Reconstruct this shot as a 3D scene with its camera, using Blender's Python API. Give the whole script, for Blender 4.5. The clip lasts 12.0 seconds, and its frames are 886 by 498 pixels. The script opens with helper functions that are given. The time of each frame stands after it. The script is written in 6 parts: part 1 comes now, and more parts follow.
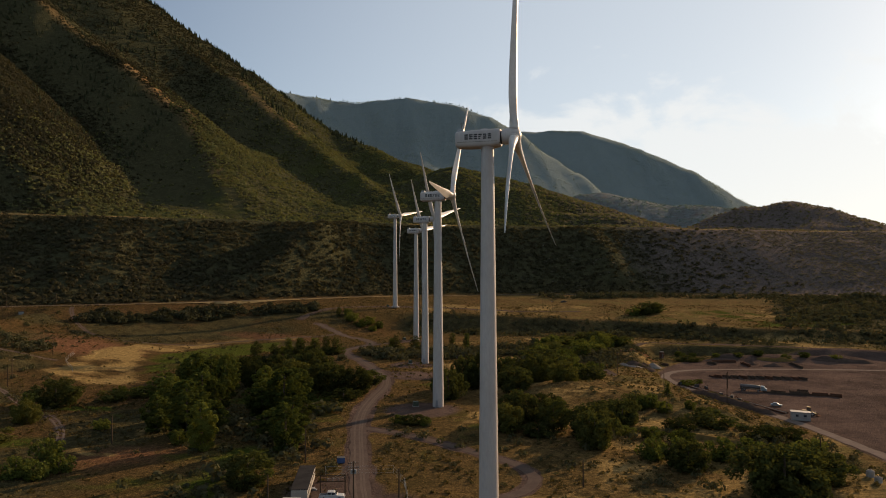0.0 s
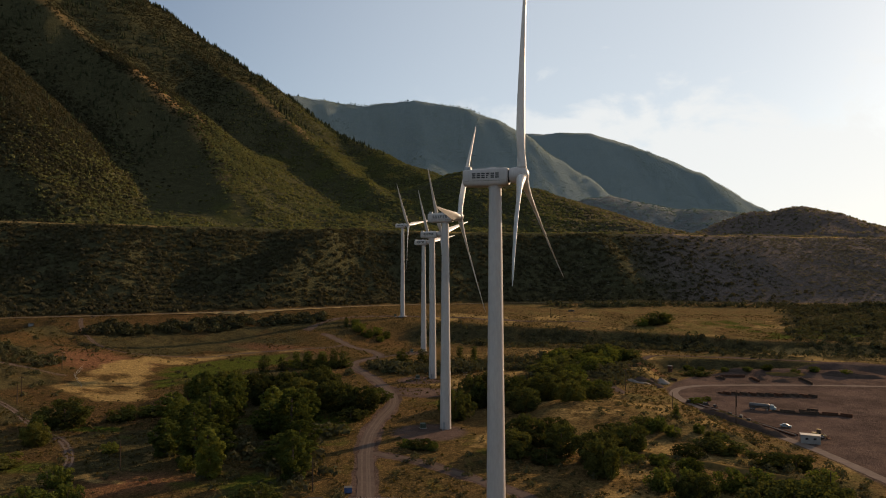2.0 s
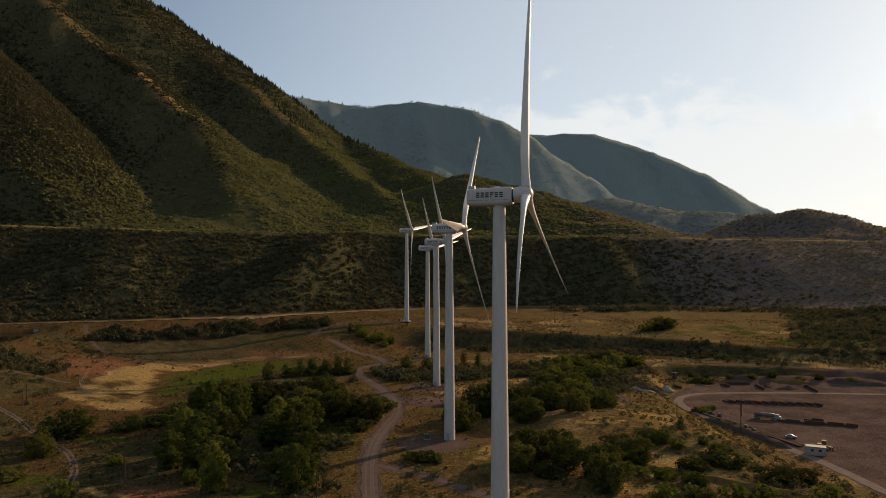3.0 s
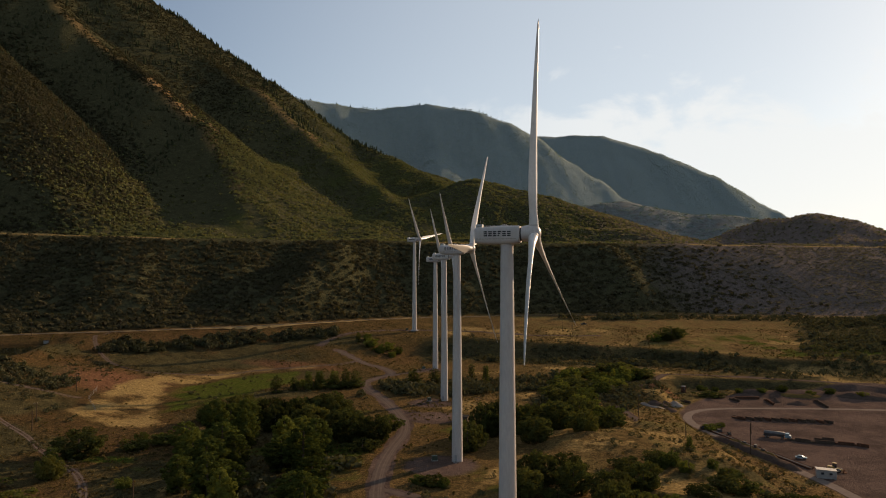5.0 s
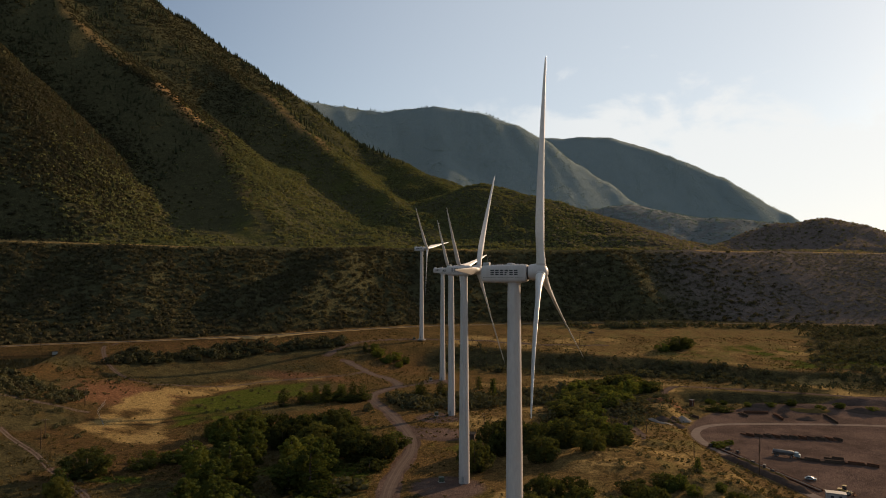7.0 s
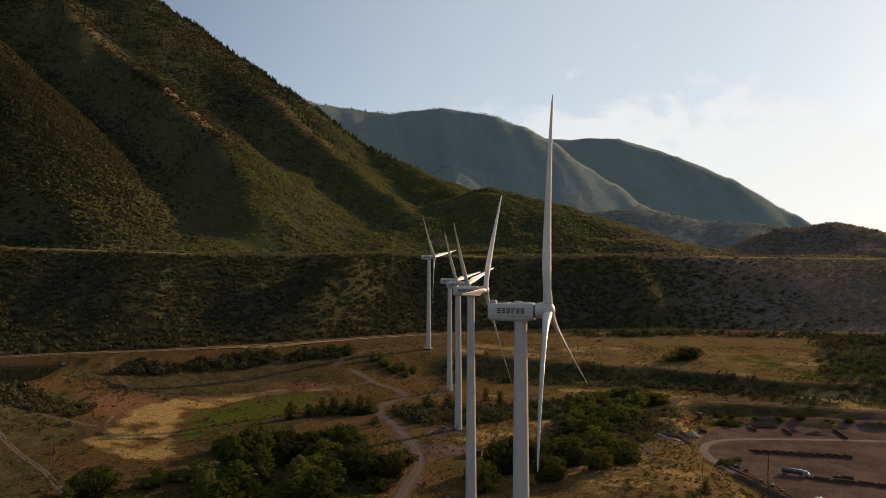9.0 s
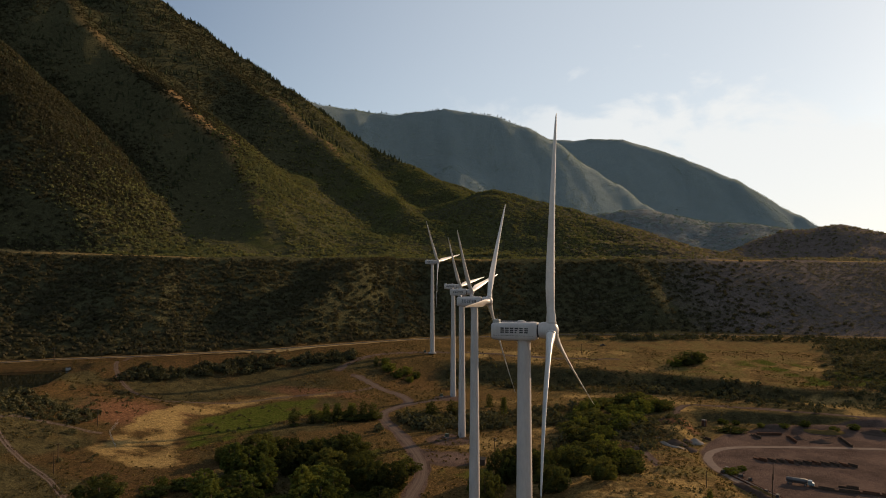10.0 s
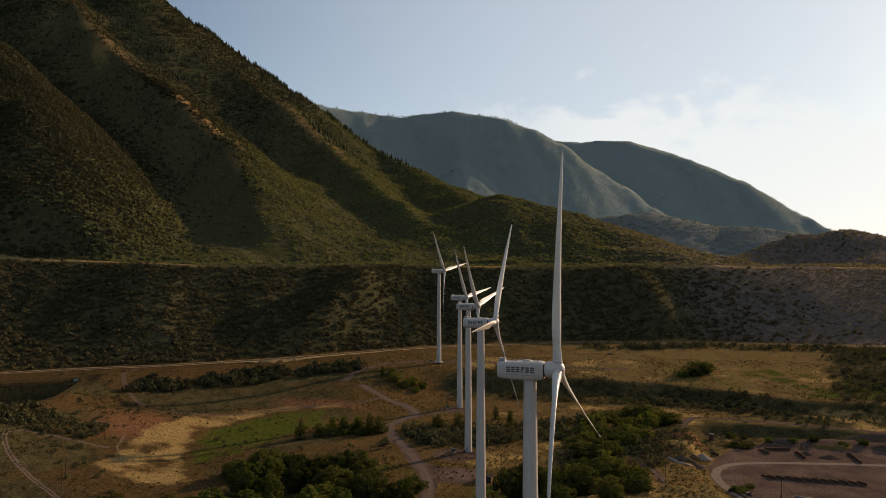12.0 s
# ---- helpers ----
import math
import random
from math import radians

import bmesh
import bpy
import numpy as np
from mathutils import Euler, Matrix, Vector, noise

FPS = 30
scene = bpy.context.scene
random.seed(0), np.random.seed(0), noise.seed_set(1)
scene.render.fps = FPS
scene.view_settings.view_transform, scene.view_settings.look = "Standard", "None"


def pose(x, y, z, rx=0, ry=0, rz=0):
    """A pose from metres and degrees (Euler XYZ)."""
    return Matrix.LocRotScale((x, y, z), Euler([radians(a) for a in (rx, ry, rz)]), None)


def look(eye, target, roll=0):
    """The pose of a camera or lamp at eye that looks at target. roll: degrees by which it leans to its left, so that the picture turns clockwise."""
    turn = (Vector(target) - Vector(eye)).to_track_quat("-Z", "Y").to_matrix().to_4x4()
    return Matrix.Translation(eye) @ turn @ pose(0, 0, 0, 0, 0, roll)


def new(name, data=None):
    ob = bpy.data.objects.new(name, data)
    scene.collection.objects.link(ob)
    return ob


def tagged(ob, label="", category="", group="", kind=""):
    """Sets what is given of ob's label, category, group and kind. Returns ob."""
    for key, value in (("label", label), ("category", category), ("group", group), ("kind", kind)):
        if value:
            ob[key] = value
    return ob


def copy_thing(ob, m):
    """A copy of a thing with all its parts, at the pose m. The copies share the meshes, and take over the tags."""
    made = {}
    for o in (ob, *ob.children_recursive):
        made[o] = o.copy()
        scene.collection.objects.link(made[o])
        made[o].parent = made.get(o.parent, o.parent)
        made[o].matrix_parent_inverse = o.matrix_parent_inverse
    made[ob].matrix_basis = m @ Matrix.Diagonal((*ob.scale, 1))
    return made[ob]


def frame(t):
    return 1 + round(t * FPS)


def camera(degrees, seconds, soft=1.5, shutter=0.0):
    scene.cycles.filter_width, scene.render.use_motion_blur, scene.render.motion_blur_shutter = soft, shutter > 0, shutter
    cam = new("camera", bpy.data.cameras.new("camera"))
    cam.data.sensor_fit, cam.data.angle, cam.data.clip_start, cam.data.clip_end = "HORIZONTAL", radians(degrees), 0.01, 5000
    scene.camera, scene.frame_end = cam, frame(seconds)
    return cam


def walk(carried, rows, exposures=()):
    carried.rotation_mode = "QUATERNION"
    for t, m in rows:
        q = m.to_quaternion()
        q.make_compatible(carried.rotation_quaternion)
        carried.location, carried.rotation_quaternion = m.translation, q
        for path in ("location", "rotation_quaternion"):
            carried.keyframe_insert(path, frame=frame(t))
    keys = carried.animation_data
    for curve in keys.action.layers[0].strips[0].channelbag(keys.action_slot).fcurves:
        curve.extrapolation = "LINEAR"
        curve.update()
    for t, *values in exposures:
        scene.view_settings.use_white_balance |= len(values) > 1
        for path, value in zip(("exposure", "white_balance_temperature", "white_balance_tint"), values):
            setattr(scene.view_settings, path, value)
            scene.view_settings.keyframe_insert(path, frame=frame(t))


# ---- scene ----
# ================= camera =================
cam = camera(63.6, 12.0, soft=1.0)
ROWS = [  # seconds, x, y, z, yaw, pitch, roll
    (0, 0.000, 0.000, 54.000, 0.000, 1.316, 0.115),
    (0.5, 0.005, 0.043, 55.996, 0.142, 1.329, 0.100),
    (1, 0.013, 0.087, 57.989, 0.289, 1.344, 0.085),
    (1.5, 0.023, 0.133, 59.979, 0.445, 1.358, 0.074),
    (2, 0.035, 0.180, 61.966, 0.601, 1.368, 0.063),
    (2.5, 0.049, 0.228, 63.951, 0.763, 1.375, 0.055),
    (3, 0.065, 0.277, 65.934, 0.926, 1.389, 0.051),
    (5, 0.152, 0.486, 73.840, 1.561, 1.424, 0.029),
    (5.5, 0.179, 0.542, 75.811, 1.707, 1.432, 0.014),
    (6, 0.209, 0.599, 77.781, 1.862, 1.429, -0.001),
    (6.5, 0.240, 0.657, 79.748, 2.001, 1.433, 0.006),
    (7, 0.274, 0.716, 81.713, 2.149, 1.448, -0.004),
    (9, 0.431, 0.965, 89.557, 2.735, 1.433, -0.048),
    (9.5, 0.475, 1.031, 91.515, 2.889, 1.440, -0.044),
    (10, 0.522, 1.097, 93.471, 3.035, 1.443, -0.065),
    (10.5, 0.571, 1.165, 95.425, 3.180, 1.436, -0.054),
    (11, 0.622, 1.234, 97.378, 3.323, 1.463, -0.068),
    (11.5, 0.676, 1.305, 99.330, 3.449, 1.457, -0.068),
    (12, 0.731, 1.376, 101.281, 3.587, 1.471, -0.107),
]
walk(cam, [(t, pose(x, y, z, 90 + pitch, roll, yaw)) for t, x, y, z, yaw, pitch, roll in ROWS])

# ================= light =================
SUN_AZ, SUN_EL = 46.0, 18.0  # degrees right of +y, degrees above the horizon
world = bpy.data.worlds.new("sky")
scene.world = world
world.use_nodes = True
wn, wl = world.node_tree.nodes, world.node_tree.links
wn.clear()
sky = wn.new("ShaderNodeTexSky")
sky.sky_type = "NISHITA"
sky.sun_disc = False
sky.sun_elevation = radians(SUN_EL)
sky.sun_rotation = radians(SUN_AZ)
sky.altitude = 1500
sky.air_density, sky.dust_density, sky.ozone_density = 1.0, 1.6, 1.0
w_coord = wn.new("ShaderNodeTexCoord")
w_sep = wn.new("ShaderNodeSeparateXYZ")
wl.new(w_coord.outputs["Generated"], w_sep.inputs[0])


def w_math(op, a, b=None):
    n = wn.new("ShaderNodeMath")
    n.operation = op
    for i, v in enumerate((a, b)):
        if v is None:
            continue
        if isinstance(v, (int, float)):
            n.inputs[i].default_value = v
        else:
            wl.new(v, n.inputs[i])
    return n.outputs[0]


# soft cloud banks, thicker towards the horizon
w_map = wn.new("ShaderNodeMapping")
w_map.inputs["Location"].default_value = (0.35, 0.8, 0.0)
w_map.inputs["Scale"].default_value = (2.2, 2.2, 4.2)
wl.new(w_coord.outputs["Generated"], w_map.inputs[0])
w_noise = wn.new("ShaderNodeTexNoise")
w_noise.inputs["Scale"].default_value = 3.4
w_noise.inputs["Detail"].default_value = 9
w_noise.inputs["Roughness"].default_value = 0.6
w_noise.inputs["Distortion"].default_value = 0.3
wl.new(w_map.outputs[0], w_noise.inputs["Vector"])
w_bank = wn.new("ShaderNodeMapRange")
w_bank.interpolation_type = "SMOOTHSTEP"
w_bank.inputs[1].default_value, w_bank.inputs[2].default_value = -0.01, 0.05
w_bank.inputs[3].default_value, w_bank.inputs[4].default_value = 0.0, 0.72
w_top = w_math("ADD", w_math("MULTIPLY", w_noise.outputs["Fac"], 0.36), 0.035)
wl.new(w_math("SUBTRACT", w_top, w_sep.outputs["Z"]), w_bank.inputs[0])
w_wisp = wn.new("ShaderNodeMapRange")
w_wisp.inputs[1].default_value, w_wisp.inputs[2].default_value = 0.66, 0.82
w_wisp.inputs[3].default_value, w_wisp.inputs[4].default_value = 0.0, 0.8
wl.new(w_noise.outputs["Fac"], w_wisp.inputs[0])
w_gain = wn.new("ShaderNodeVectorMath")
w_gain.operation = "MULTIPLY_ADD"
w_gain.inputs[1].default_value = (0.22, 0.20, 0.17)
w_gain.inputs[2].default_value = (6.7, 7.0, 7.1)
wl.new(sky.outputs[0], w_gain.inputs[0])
w_veil = wn.new("ShaderNodeMix")
w_veil.data_type = "RGBA"
w_dot = wn.new("ShaderNodeVectorMath")
w_dot.operation = "DOT_PRODUCT"
w_dot.inputs[1].default_value = (math.sin(radians(SUN_AZ)), math.cos(radians(SUN_AZ)), 0.0)
wl.new(w_coord.outputs["Generated"], w_dot.inputs[0])
w_side = wn.new("ShaderNodeMapRange")
w_side.interpolation_type = "SMOOTHSTEP"
w_side.inputs[1].default_value, w_side.inputs[2].default_value = 0.05, 0.95
w_side.inputs[3].default_value, w_side.inputs[4].default_value = 0.0, 0.70
wl.new(w_dot.outputs["Value"], w_side.inputs[0])
# overhead sky, out of view, brightened as fill light for the shade
w_fill = wn.new("ShaderNodeMapRange")
w_fill.interpolation_type = "SMOOTHSTEP"
w_fill.inputs[1].default_value, w_fill.inputs[2].default_value = 0.36, 0.6
w_fill.inputs[3].default_value, w_fill.inputs[4].default_value = 0.0, 0.34
wl.new(w_sep.outputs["Z"], w_fill.inputs[0])
wl.new(w_math("MAXIMUM", w_side.outputs[0], w_fill.outputs[0]), w_veil.inputs["Factor"])
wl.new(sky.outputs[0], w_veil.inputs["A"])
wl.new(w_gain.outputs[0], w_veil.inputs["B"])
w_mix = wn.new("ShaderNodeMix")
w_mix.data_type = "RGBA"
w_near = wn.new("ShaderNodeMapRange")
w_near.interpolation_type = "SMOOTHSTEP"
w_near.inputs[1].default_value, w_near.inputs[2].default_value = 0.6, 0.82
wl.new(w_dot.outputs["Value"], w_near.inputs[0])
wl.new(w_math("MULTIPLY", w_math("MAXIMUM", w_bank.outputs[0], w_wisp.outputs[0]), w_near.outputs[0]), w_mix.inputs["Factor"])
wl.new(w_veil.outputs["Result"], w_mix.inputs["A"])
w_mix.inputs["B"].default_value = (9.0, 9.0, 8.8, 1)
w_bg = wn.new("ShaderNodeBackground")
w_bg.inputs["Strength"].default_value = 0.078
wl.new(w_mix.outputs["Result"], w_bg.inputs["Color"])
w_out = wn.new("ShaderNodeOutputWorld")
wl.new(w_bg.outputs[0], w_out.inputs[0])

sun_data = bpy.data.lights.new("sun", "SUN")
sun_data.energy, sun_data.angle, sun_data.color = 4.8, radians(0.6), (1.0, 0.695, 0.42)
sun = new("sun", sun_data)
a, e = radians(SUN_AZ), radians(SUN_EL)
sun.matrix_world = look((300, 300, 300), (300 - math.sin(a) * math.cos(e), 300 - math.cos(a) * math.cos(e), 300 - math.sin(e)))
scene.view_settings.exposure = 0.38

# ================= materials =================


def shader(name):
    m = bpy.data.materials.new(name)
    m.use_nodes = True
    m.node_tree.nodes.clear()
    out = m.node_tree.nodes.new("ShaderNodeOutputMaterial")
    b = m.node_tree.nodes.new("ShaderNodeBsdfPrincipled")
    m.node_tree.links.new(b.outputs[0], out.inputs[0])
    return m, m.node_tree.nodes, m.node_tree.links, b


def noise_tex(nodes, links, scale, detail=5.0, rough=0.6, vec=None, stretch=None):
    n = nodes.new("ShaderNodeTexNoise")
    n.inputs["Scale"].default_value, n.inputs["Detail"].default_value, n.inputs["Roughness"].default_value = scale, detail, rough
    if vec is None:
        vec = nodes.new("ShaderNodeNewGeometry").outputs["Position"]
    if stretch:
        mp = nodes.new("ShaderNodeMapping")
        mp.inputs["Scale"].default_value = stretch
        links.new(vec, mp.inputs[0])
        vec = mp.outputs[0]
    links.new(vec, n.inputs["Vector"])
    return n.outputs["Fac"]


def ramp(nodes, links, fac, lo, hi, a=0.0, b=1.0):
    r = nodes.new("ShaderNodeMapRange")
    for i, v in enumerate((lo, hi, a, b)):
        r.inputs[i + 1].default_value = v
    links.new(fac, r.inputs[0])
    return r.outputs[0]


def mix(nodes, links, fac, a, b, blend="MIX"):
    n = nodes.new("ShaderNodeMix")
    n.data_type, n.blend_type = "RGBA", blend
    for key, v in (("Factor", fac), ("A", a), ("B", b)):
        if isinstance(v, (int, float)):
            n.inputs[key].default_value = v
        elif isinstance(v, tuple):
            n.inputs[key].default_value = (*v, 1)
        else:
            links.new(v, n.inputs[key])
    return n.outputs["Result"]


def mul(nodes, links, a, b, op="MULTIPLY"):
    n = nodes.new("ShaderNodeMath")
    n.operation = op
    for i, v in enumerate((a, b)):
        if isinstance(v, (int, float)):
            n.inputs[i].default_value = v
        else:
            links.new(v, n.inputs[i])
    return n.outputs[0]


def bump(nodes, links, b, height, strength, distance):
    n = nodes.new("ShaderNodeBump")
    n.inputs["Strength"].default_value, n.inputs["Distance"].default_value = strength, distance
    links.new(height, n.inputs["Height"])
    links.new(n.outputs[0], b.inputs["Normal"])


def surface(name, c1, c2, scale=3.0, rough=0.7, metal=0.0, bumps=0.0, fine=None, stretch=None, spec=0.5):
    """A two-scale surface: patches of c1 and c2, and a finer grain on top."""
    m, nd, lk, b = shader(name)
    big = noise_tex(nd, lk, scale, 4, 0.6, stretch=stretch)
    small = noise_tex(nd, lk, fine or scale * 9, 4, 0.65, stretch=stretch)
    col = mix(nd, lk, ramp(nd, lk, big, 0.35, 0.65), c1, c2)
    col = mix(nd, lk, ramp(nd, lk, small, 0.3, 0.7, 0.0, 0.35), col, tuple(0.55 * v for v in c1))
    lk.new(col, b.inputs["Base Color"])
    b.inputs["Metallic"].default_value = metal
    b.inputs["Specular IOR Level"].default_value = 0.0 if rough >= 0.8 else spec
    lk.new(ramp(nd, lk, small, 0.2, 0.8, max(rough - 0.1, 0), min(rough + 0.1, 1)), b.inputs["Roughness"])
    if bumps:
        bump(nd, lk, b, small, 0.6, bumps)
    return m


def foliage(name, c1, c2, c3, glow=0.35):
    """Leaves: colour differs leaf by leaf and tree by tree; light passes through."""
    m, nd, lk, b = shader(name)
    geo = nd.new("ShaderNodeNewGeometry")
    info = nd.new("ShaderNodeObjectInfo")
    col = mix(nd, lk, geo.outputs["Random Per Island"], c1, c2)
    big = noise_tex(nd, lk, 0.09, 3)
    col = mix(nd, lk, ramp(nd, lk, big, 0.4, 0.68), col, c3)
    col = mix(nd, lk, ramp(nd, lk, info.outputs["Random"], 0, 0.55, 0.65, 0.0), col, tuple(0.55 * v for v in c1))
    col = mix(nd, lk, ramp(nd, lk, info.outputs["Random"], 0.6, 1, 0.0, 0.5), col, (1.5 * c2[0], 1.3 * c2[1], 1.1 * c2[2]))
    lk.new(col, b.inputs["Base Color"])
    b.inputs["Roughness"].default_value = 0.85
    b.inputs["Specular IOR Level"].default_value = 0.0
    tr = nd.new("ShaderNodeBsdfTranslucent")
    warm = mix(nd, lk, 1.0, col, (1.0, 0.95, 0.5), "MULTIPLY")
    lk.new(warm, tr.inputs["Color"])
    add = nd.new("ShaderNodeMixShader")
    add.inputs[0].default_value = glow
    lk.new(b.outputs[0], add.inputs[1])
    lk.new(tr.outputs[0], add.inputs[2])
    out = [n for n in nd if n.type == "OUTPUT_MATERIAL"][0]
    lk.new(add.outputs[0], out.inputs[0])
    return m


def ground_material():
    m, nd, lk, b = shader("ground_cover")
    at = nd.new("ShaderNodeAttribute")
    at.attribute_name = "zone"
    sep = nd.new("ShaderNodeSeparateColor")
    lk.new(at.outputs["Color"], sep.inputs[0])
    at2 = nd.new("ShaderNodeAttribute")
    at2.attribute_name = "cover"
    sep2 = nd.new("ShaderNodeSeparateColor")
    lk.new(at2.outputs["Color"], sep2.inputs[0])
    huge = noise_tex(nd, lk, 0.012, 4, 0.6)
    large = noise_tex(nd, lk, 0.055, 5, 0.65)
    mid = noise_tex(nd, lk, 0.28, 5, 0.7)
    fine = noise_tex(nd, lk, 1.6, 4, 0.7)
    grain = noise_tex(nd, lk, 0.75, 5, 0.75)
    # rough pasture: olive, straw and reddish soil in broken patches, dark weeds in between
    patch = mul(nd, lk, mul(nd, lk, large, 0.6), mul(nd, lk, mid, 0.4), "ADD")
    col = mix(nd, lk, ramp(nd, lk, patch, 0.42, 0.62), (0.052, 0.043, 0.016), (0.112, 0.077, 0.030))
    col = mix(nd, lk, ramp(nd, lk, huge, 0.50, 0.64, 0, 0.5), col, (0.092, 0.056, 0.024))
    col = mix(nd, lk, ramp(nd, lk, mid, 0.54, 0.66, 0, 0.5), col, (0.048, 0.046, 0.014))
    col = mix(nd, lk, ramp(nd, lk, fine, 0.56, 0.68, 0, 0.4), col, (0.30, 0.19, 0.075))
    geo = nd.new("ShaderNodeSeparateXYZ")
    lk.new(nd.new("ShaderNodeNewGeometry").outputs["Position"], geo.inputs[0])
    # pasture turns darker and redder towards -x
    left_dark = mul(nd, lk, ramp(nd, lk, geo.outputs["X"], -20.0, -170.0, 0.0, 0.7), ramp(nd, lk, large, 0.36, 0.56, 0.45, 1.0))
    col = mix(nd, lk, left_dark, col, mix(nd, lk, ramp(nd, lk, mid, 0.4, 0.62), (0.036, 0.028, 0.013), (0.066, 0.040, 0.018)))
    # paler straw among the weeds towards +x: dry grass, its sunlit brightness painted in
    lit_straw = mul(nd, lk, ramp(nd, lk, geo.outputs["X"], 0.0, 90.0, 0.0, 0.75), ramp(nd, lk, patch, 0.40, 0.58, 0.1, 1.0))
    lit_straw = mul(nd, lk, lit_straw, ramp(nd, lk, geo.outputs["Z"], 20.0, 45.0, 1.0, 0.0))
    col = mix(nd, lk, lit_straw, col, mix(nd, lk, ramp(nd, lk, large, 0.4, 0.6), (0.215, 0.142, 0.060), (0.118, 0.106, 0.038)))

    def zone(mask, shade, lo=0.35, hi=0.65):
        edge = mul(nd, lk, mul(nd, lk, mid, 0.5), mul(nd, lk, large, 0.5), "ADD")
        edge = mul(nd, lk, mul(nd, lk, edge, 0.5, "SUBTRACT"), 0.9)
        fac = ramp(nd, lk, mul(nd, lk, mask, edge, "ADD"), lo, hi)
        return mix(nd, lk, fac, col, shade)

    streak = noise_tex(nd, lk, 0.22, 5, 0.7, stretch=(0.5, 2.2, 1.0))
    dry = mix(nd, lk, ramp(nd, lk, streak, 0.34, 0.66), (0.265, 0.196, 0.076), (0.165, 0.124, 0.045))
    green = mix(nd, lk, ramp(nd, lk, mid, 0.35, 0.65), (0.034, 0.054, 0.008), (0.066, 0.074, 0.016))
    gravel = mix(nd, lk, ramp(nd, lk, large, 0.38, 0.62), (0.118, 0.088, 0.067), (0.068, 0.052, 0.040))
    soil = mix(nd, lk, ramp(nd, lk, mid, 0.35, 0.65), (0.150, 0.080, 0.040), (0.098, 0.056, 0.029))
    canopy = noise_tex(nd, lk, 0.13, 4, 0.65)
    brush = mix(nd, lk, ramp(nd, lk, canopy, 0.38, 0.62), (0.036, 0.034, 0.016), (0.066, 0.060, 0.026))
    hillside = mix(nd, lk, ramp(nd, lk, canopy, 0.38, 0.62), (0.040, 0.043, 0.021), (0.057, 0.059, 0.029))
    brush = mix(nd, lk, ramp(nd, lk, geo.outputs["Z"], 24.0, 40.0), brush, hillside)
    # scarp and low hills towards +x: ground lightened to suggest haze
    bare = mix(nd, lk, ramp(nd, lk, canopy, 0.38, 0.62), (0.096, 0.085, 0.070), (0.114, 0.100, 0.083))
    # distant ranges: haze painted into a pale blue-green ground colour
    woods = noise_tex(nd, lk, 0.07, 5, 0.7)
    haze_tint = mix(nd, lk, ramp(nd, lk, woods, 0.38, 0.62), (0.156, 0.208, 0.197), (0.180, 0.232, 0.218))
    col = zone(sep2.outputs[0], brush)
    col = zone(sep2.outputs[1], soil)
    col = zone(at2.outputs["Alpha"], bare)
    col = zone(sep.outputs[0], dry)
    col = zone(sep.outputs[1], green)
    col = zone(sep.outputs[2], gravel)
    col = zone(sep2.outputs[2], haze_tint)
    # gold crest strip: grass tone with the sunlit edge put into the colour
    col = mix(nd, lk, ramp(nd, lk, at.outputs["Alpha"], 0.05, 1.0, 0.0, 0.85), col, (0.37, 0.235, 0.095))
    col = mix(nd, lk, ramp(nd, lk, fine, 0.35, 0.65, 0.45, 0.0), col, mix(nd, lk, 1.0, col, (0.4, 0.38, 0.33), "MULTIPLY"))
    calm = ramp(nd, lk, sep.outputs[2], 0.3, 0.7, 1.0, 0.25)
    tuft = mul(nd, lk, mul(nd, lk, ramp(nd, lk, grain, 0.36, 0.64, -0.42, 0.42), calm), 1.0, "ADD")
    scale = nd.new("ShaderNodeVectorMath")
    scale.operation = "SCALE"
    lk.new(col, scale.inputs[0])
    lk.new(tuft, scale.inputs["Scale"])
    blades = noise_tex(nd, lk, 3.6, 3, 0.7)
    col = mix(nd, lk, mul(nd, lk, ramp(nd, lk, blades, 0.45, 0.62, 0.0, 0.55), calm), scale.outputs[0], mix(nd, lk, 1.0, scale.outputs[0], (1.9, 1.75, 1.5), "MULTIPLY"))
    col = mix(nd, lk, 1.0, col, (1.02, 0.95, 1.04), "MULTIPLY")
    lk.new(col, b.inputs["Base Color"])
    b.inputs["Roughness"].default_value = 1.0
    b.inputs["Specular IOR Level"].default_value = 0.001
    bump(nd, lk, b, mul(nd, lk, mul(nd, lk, mid, 1.5), fine, "ADD"), 0.8, 0.9)
    return m


M_GROUND = ground_material()
M_ROAD = surface("packed_gravel", (0.105, 0.078, 0.064), (0.084, 0.062, 0.051), 0.25, 0.95, bumps=0.05, fine=2.0, spec=0.0)
M_RUT = surface("worn_wheel_track", (0.130, 0.098, 0.080), (0.102, 0.078, 0.064), 0.4, 0.95, fine=3.0, spec=0.0)
M_LOOP = surface("pale_yard_gravel", (0.19, 0.148, 0.122), (0.15, 0.116, 0.096), 0.35, 0.95, fine=2.5, spec=0.0)
M_ASPHALT = surface("old_asphalt", (0.06, 0.055, 0.05), (0.048, 0.045, 0.042), 0.3, 0.9, fine=4.0, spec=0.2)
M_VERGE = surface("dry_roadside_grass", (0.36, 0.25, 0.115), (0.22, 0.148, 0.062), 0.2, 0.95, fine=1.5, spec=0.0)
M_WHITE = surface("turbine_paint", (0.48, 0.43, 0.395), (0.415, 0.37, 0.34), 0.25, 0.42, fine=2.2, stretch=(1, 1, 0.25))
M_BLADE = surface("blade_gelcoat", (0.62, 0.585, 0.55), (0.52, 0.48, 0.44), 0.18, 0.35, fine=1.5)
M_DARK = surface("dark_rubber", (0.03, 0.03, 0.032), (0.045, 0.043, 0.04), 2.0, 0.7)
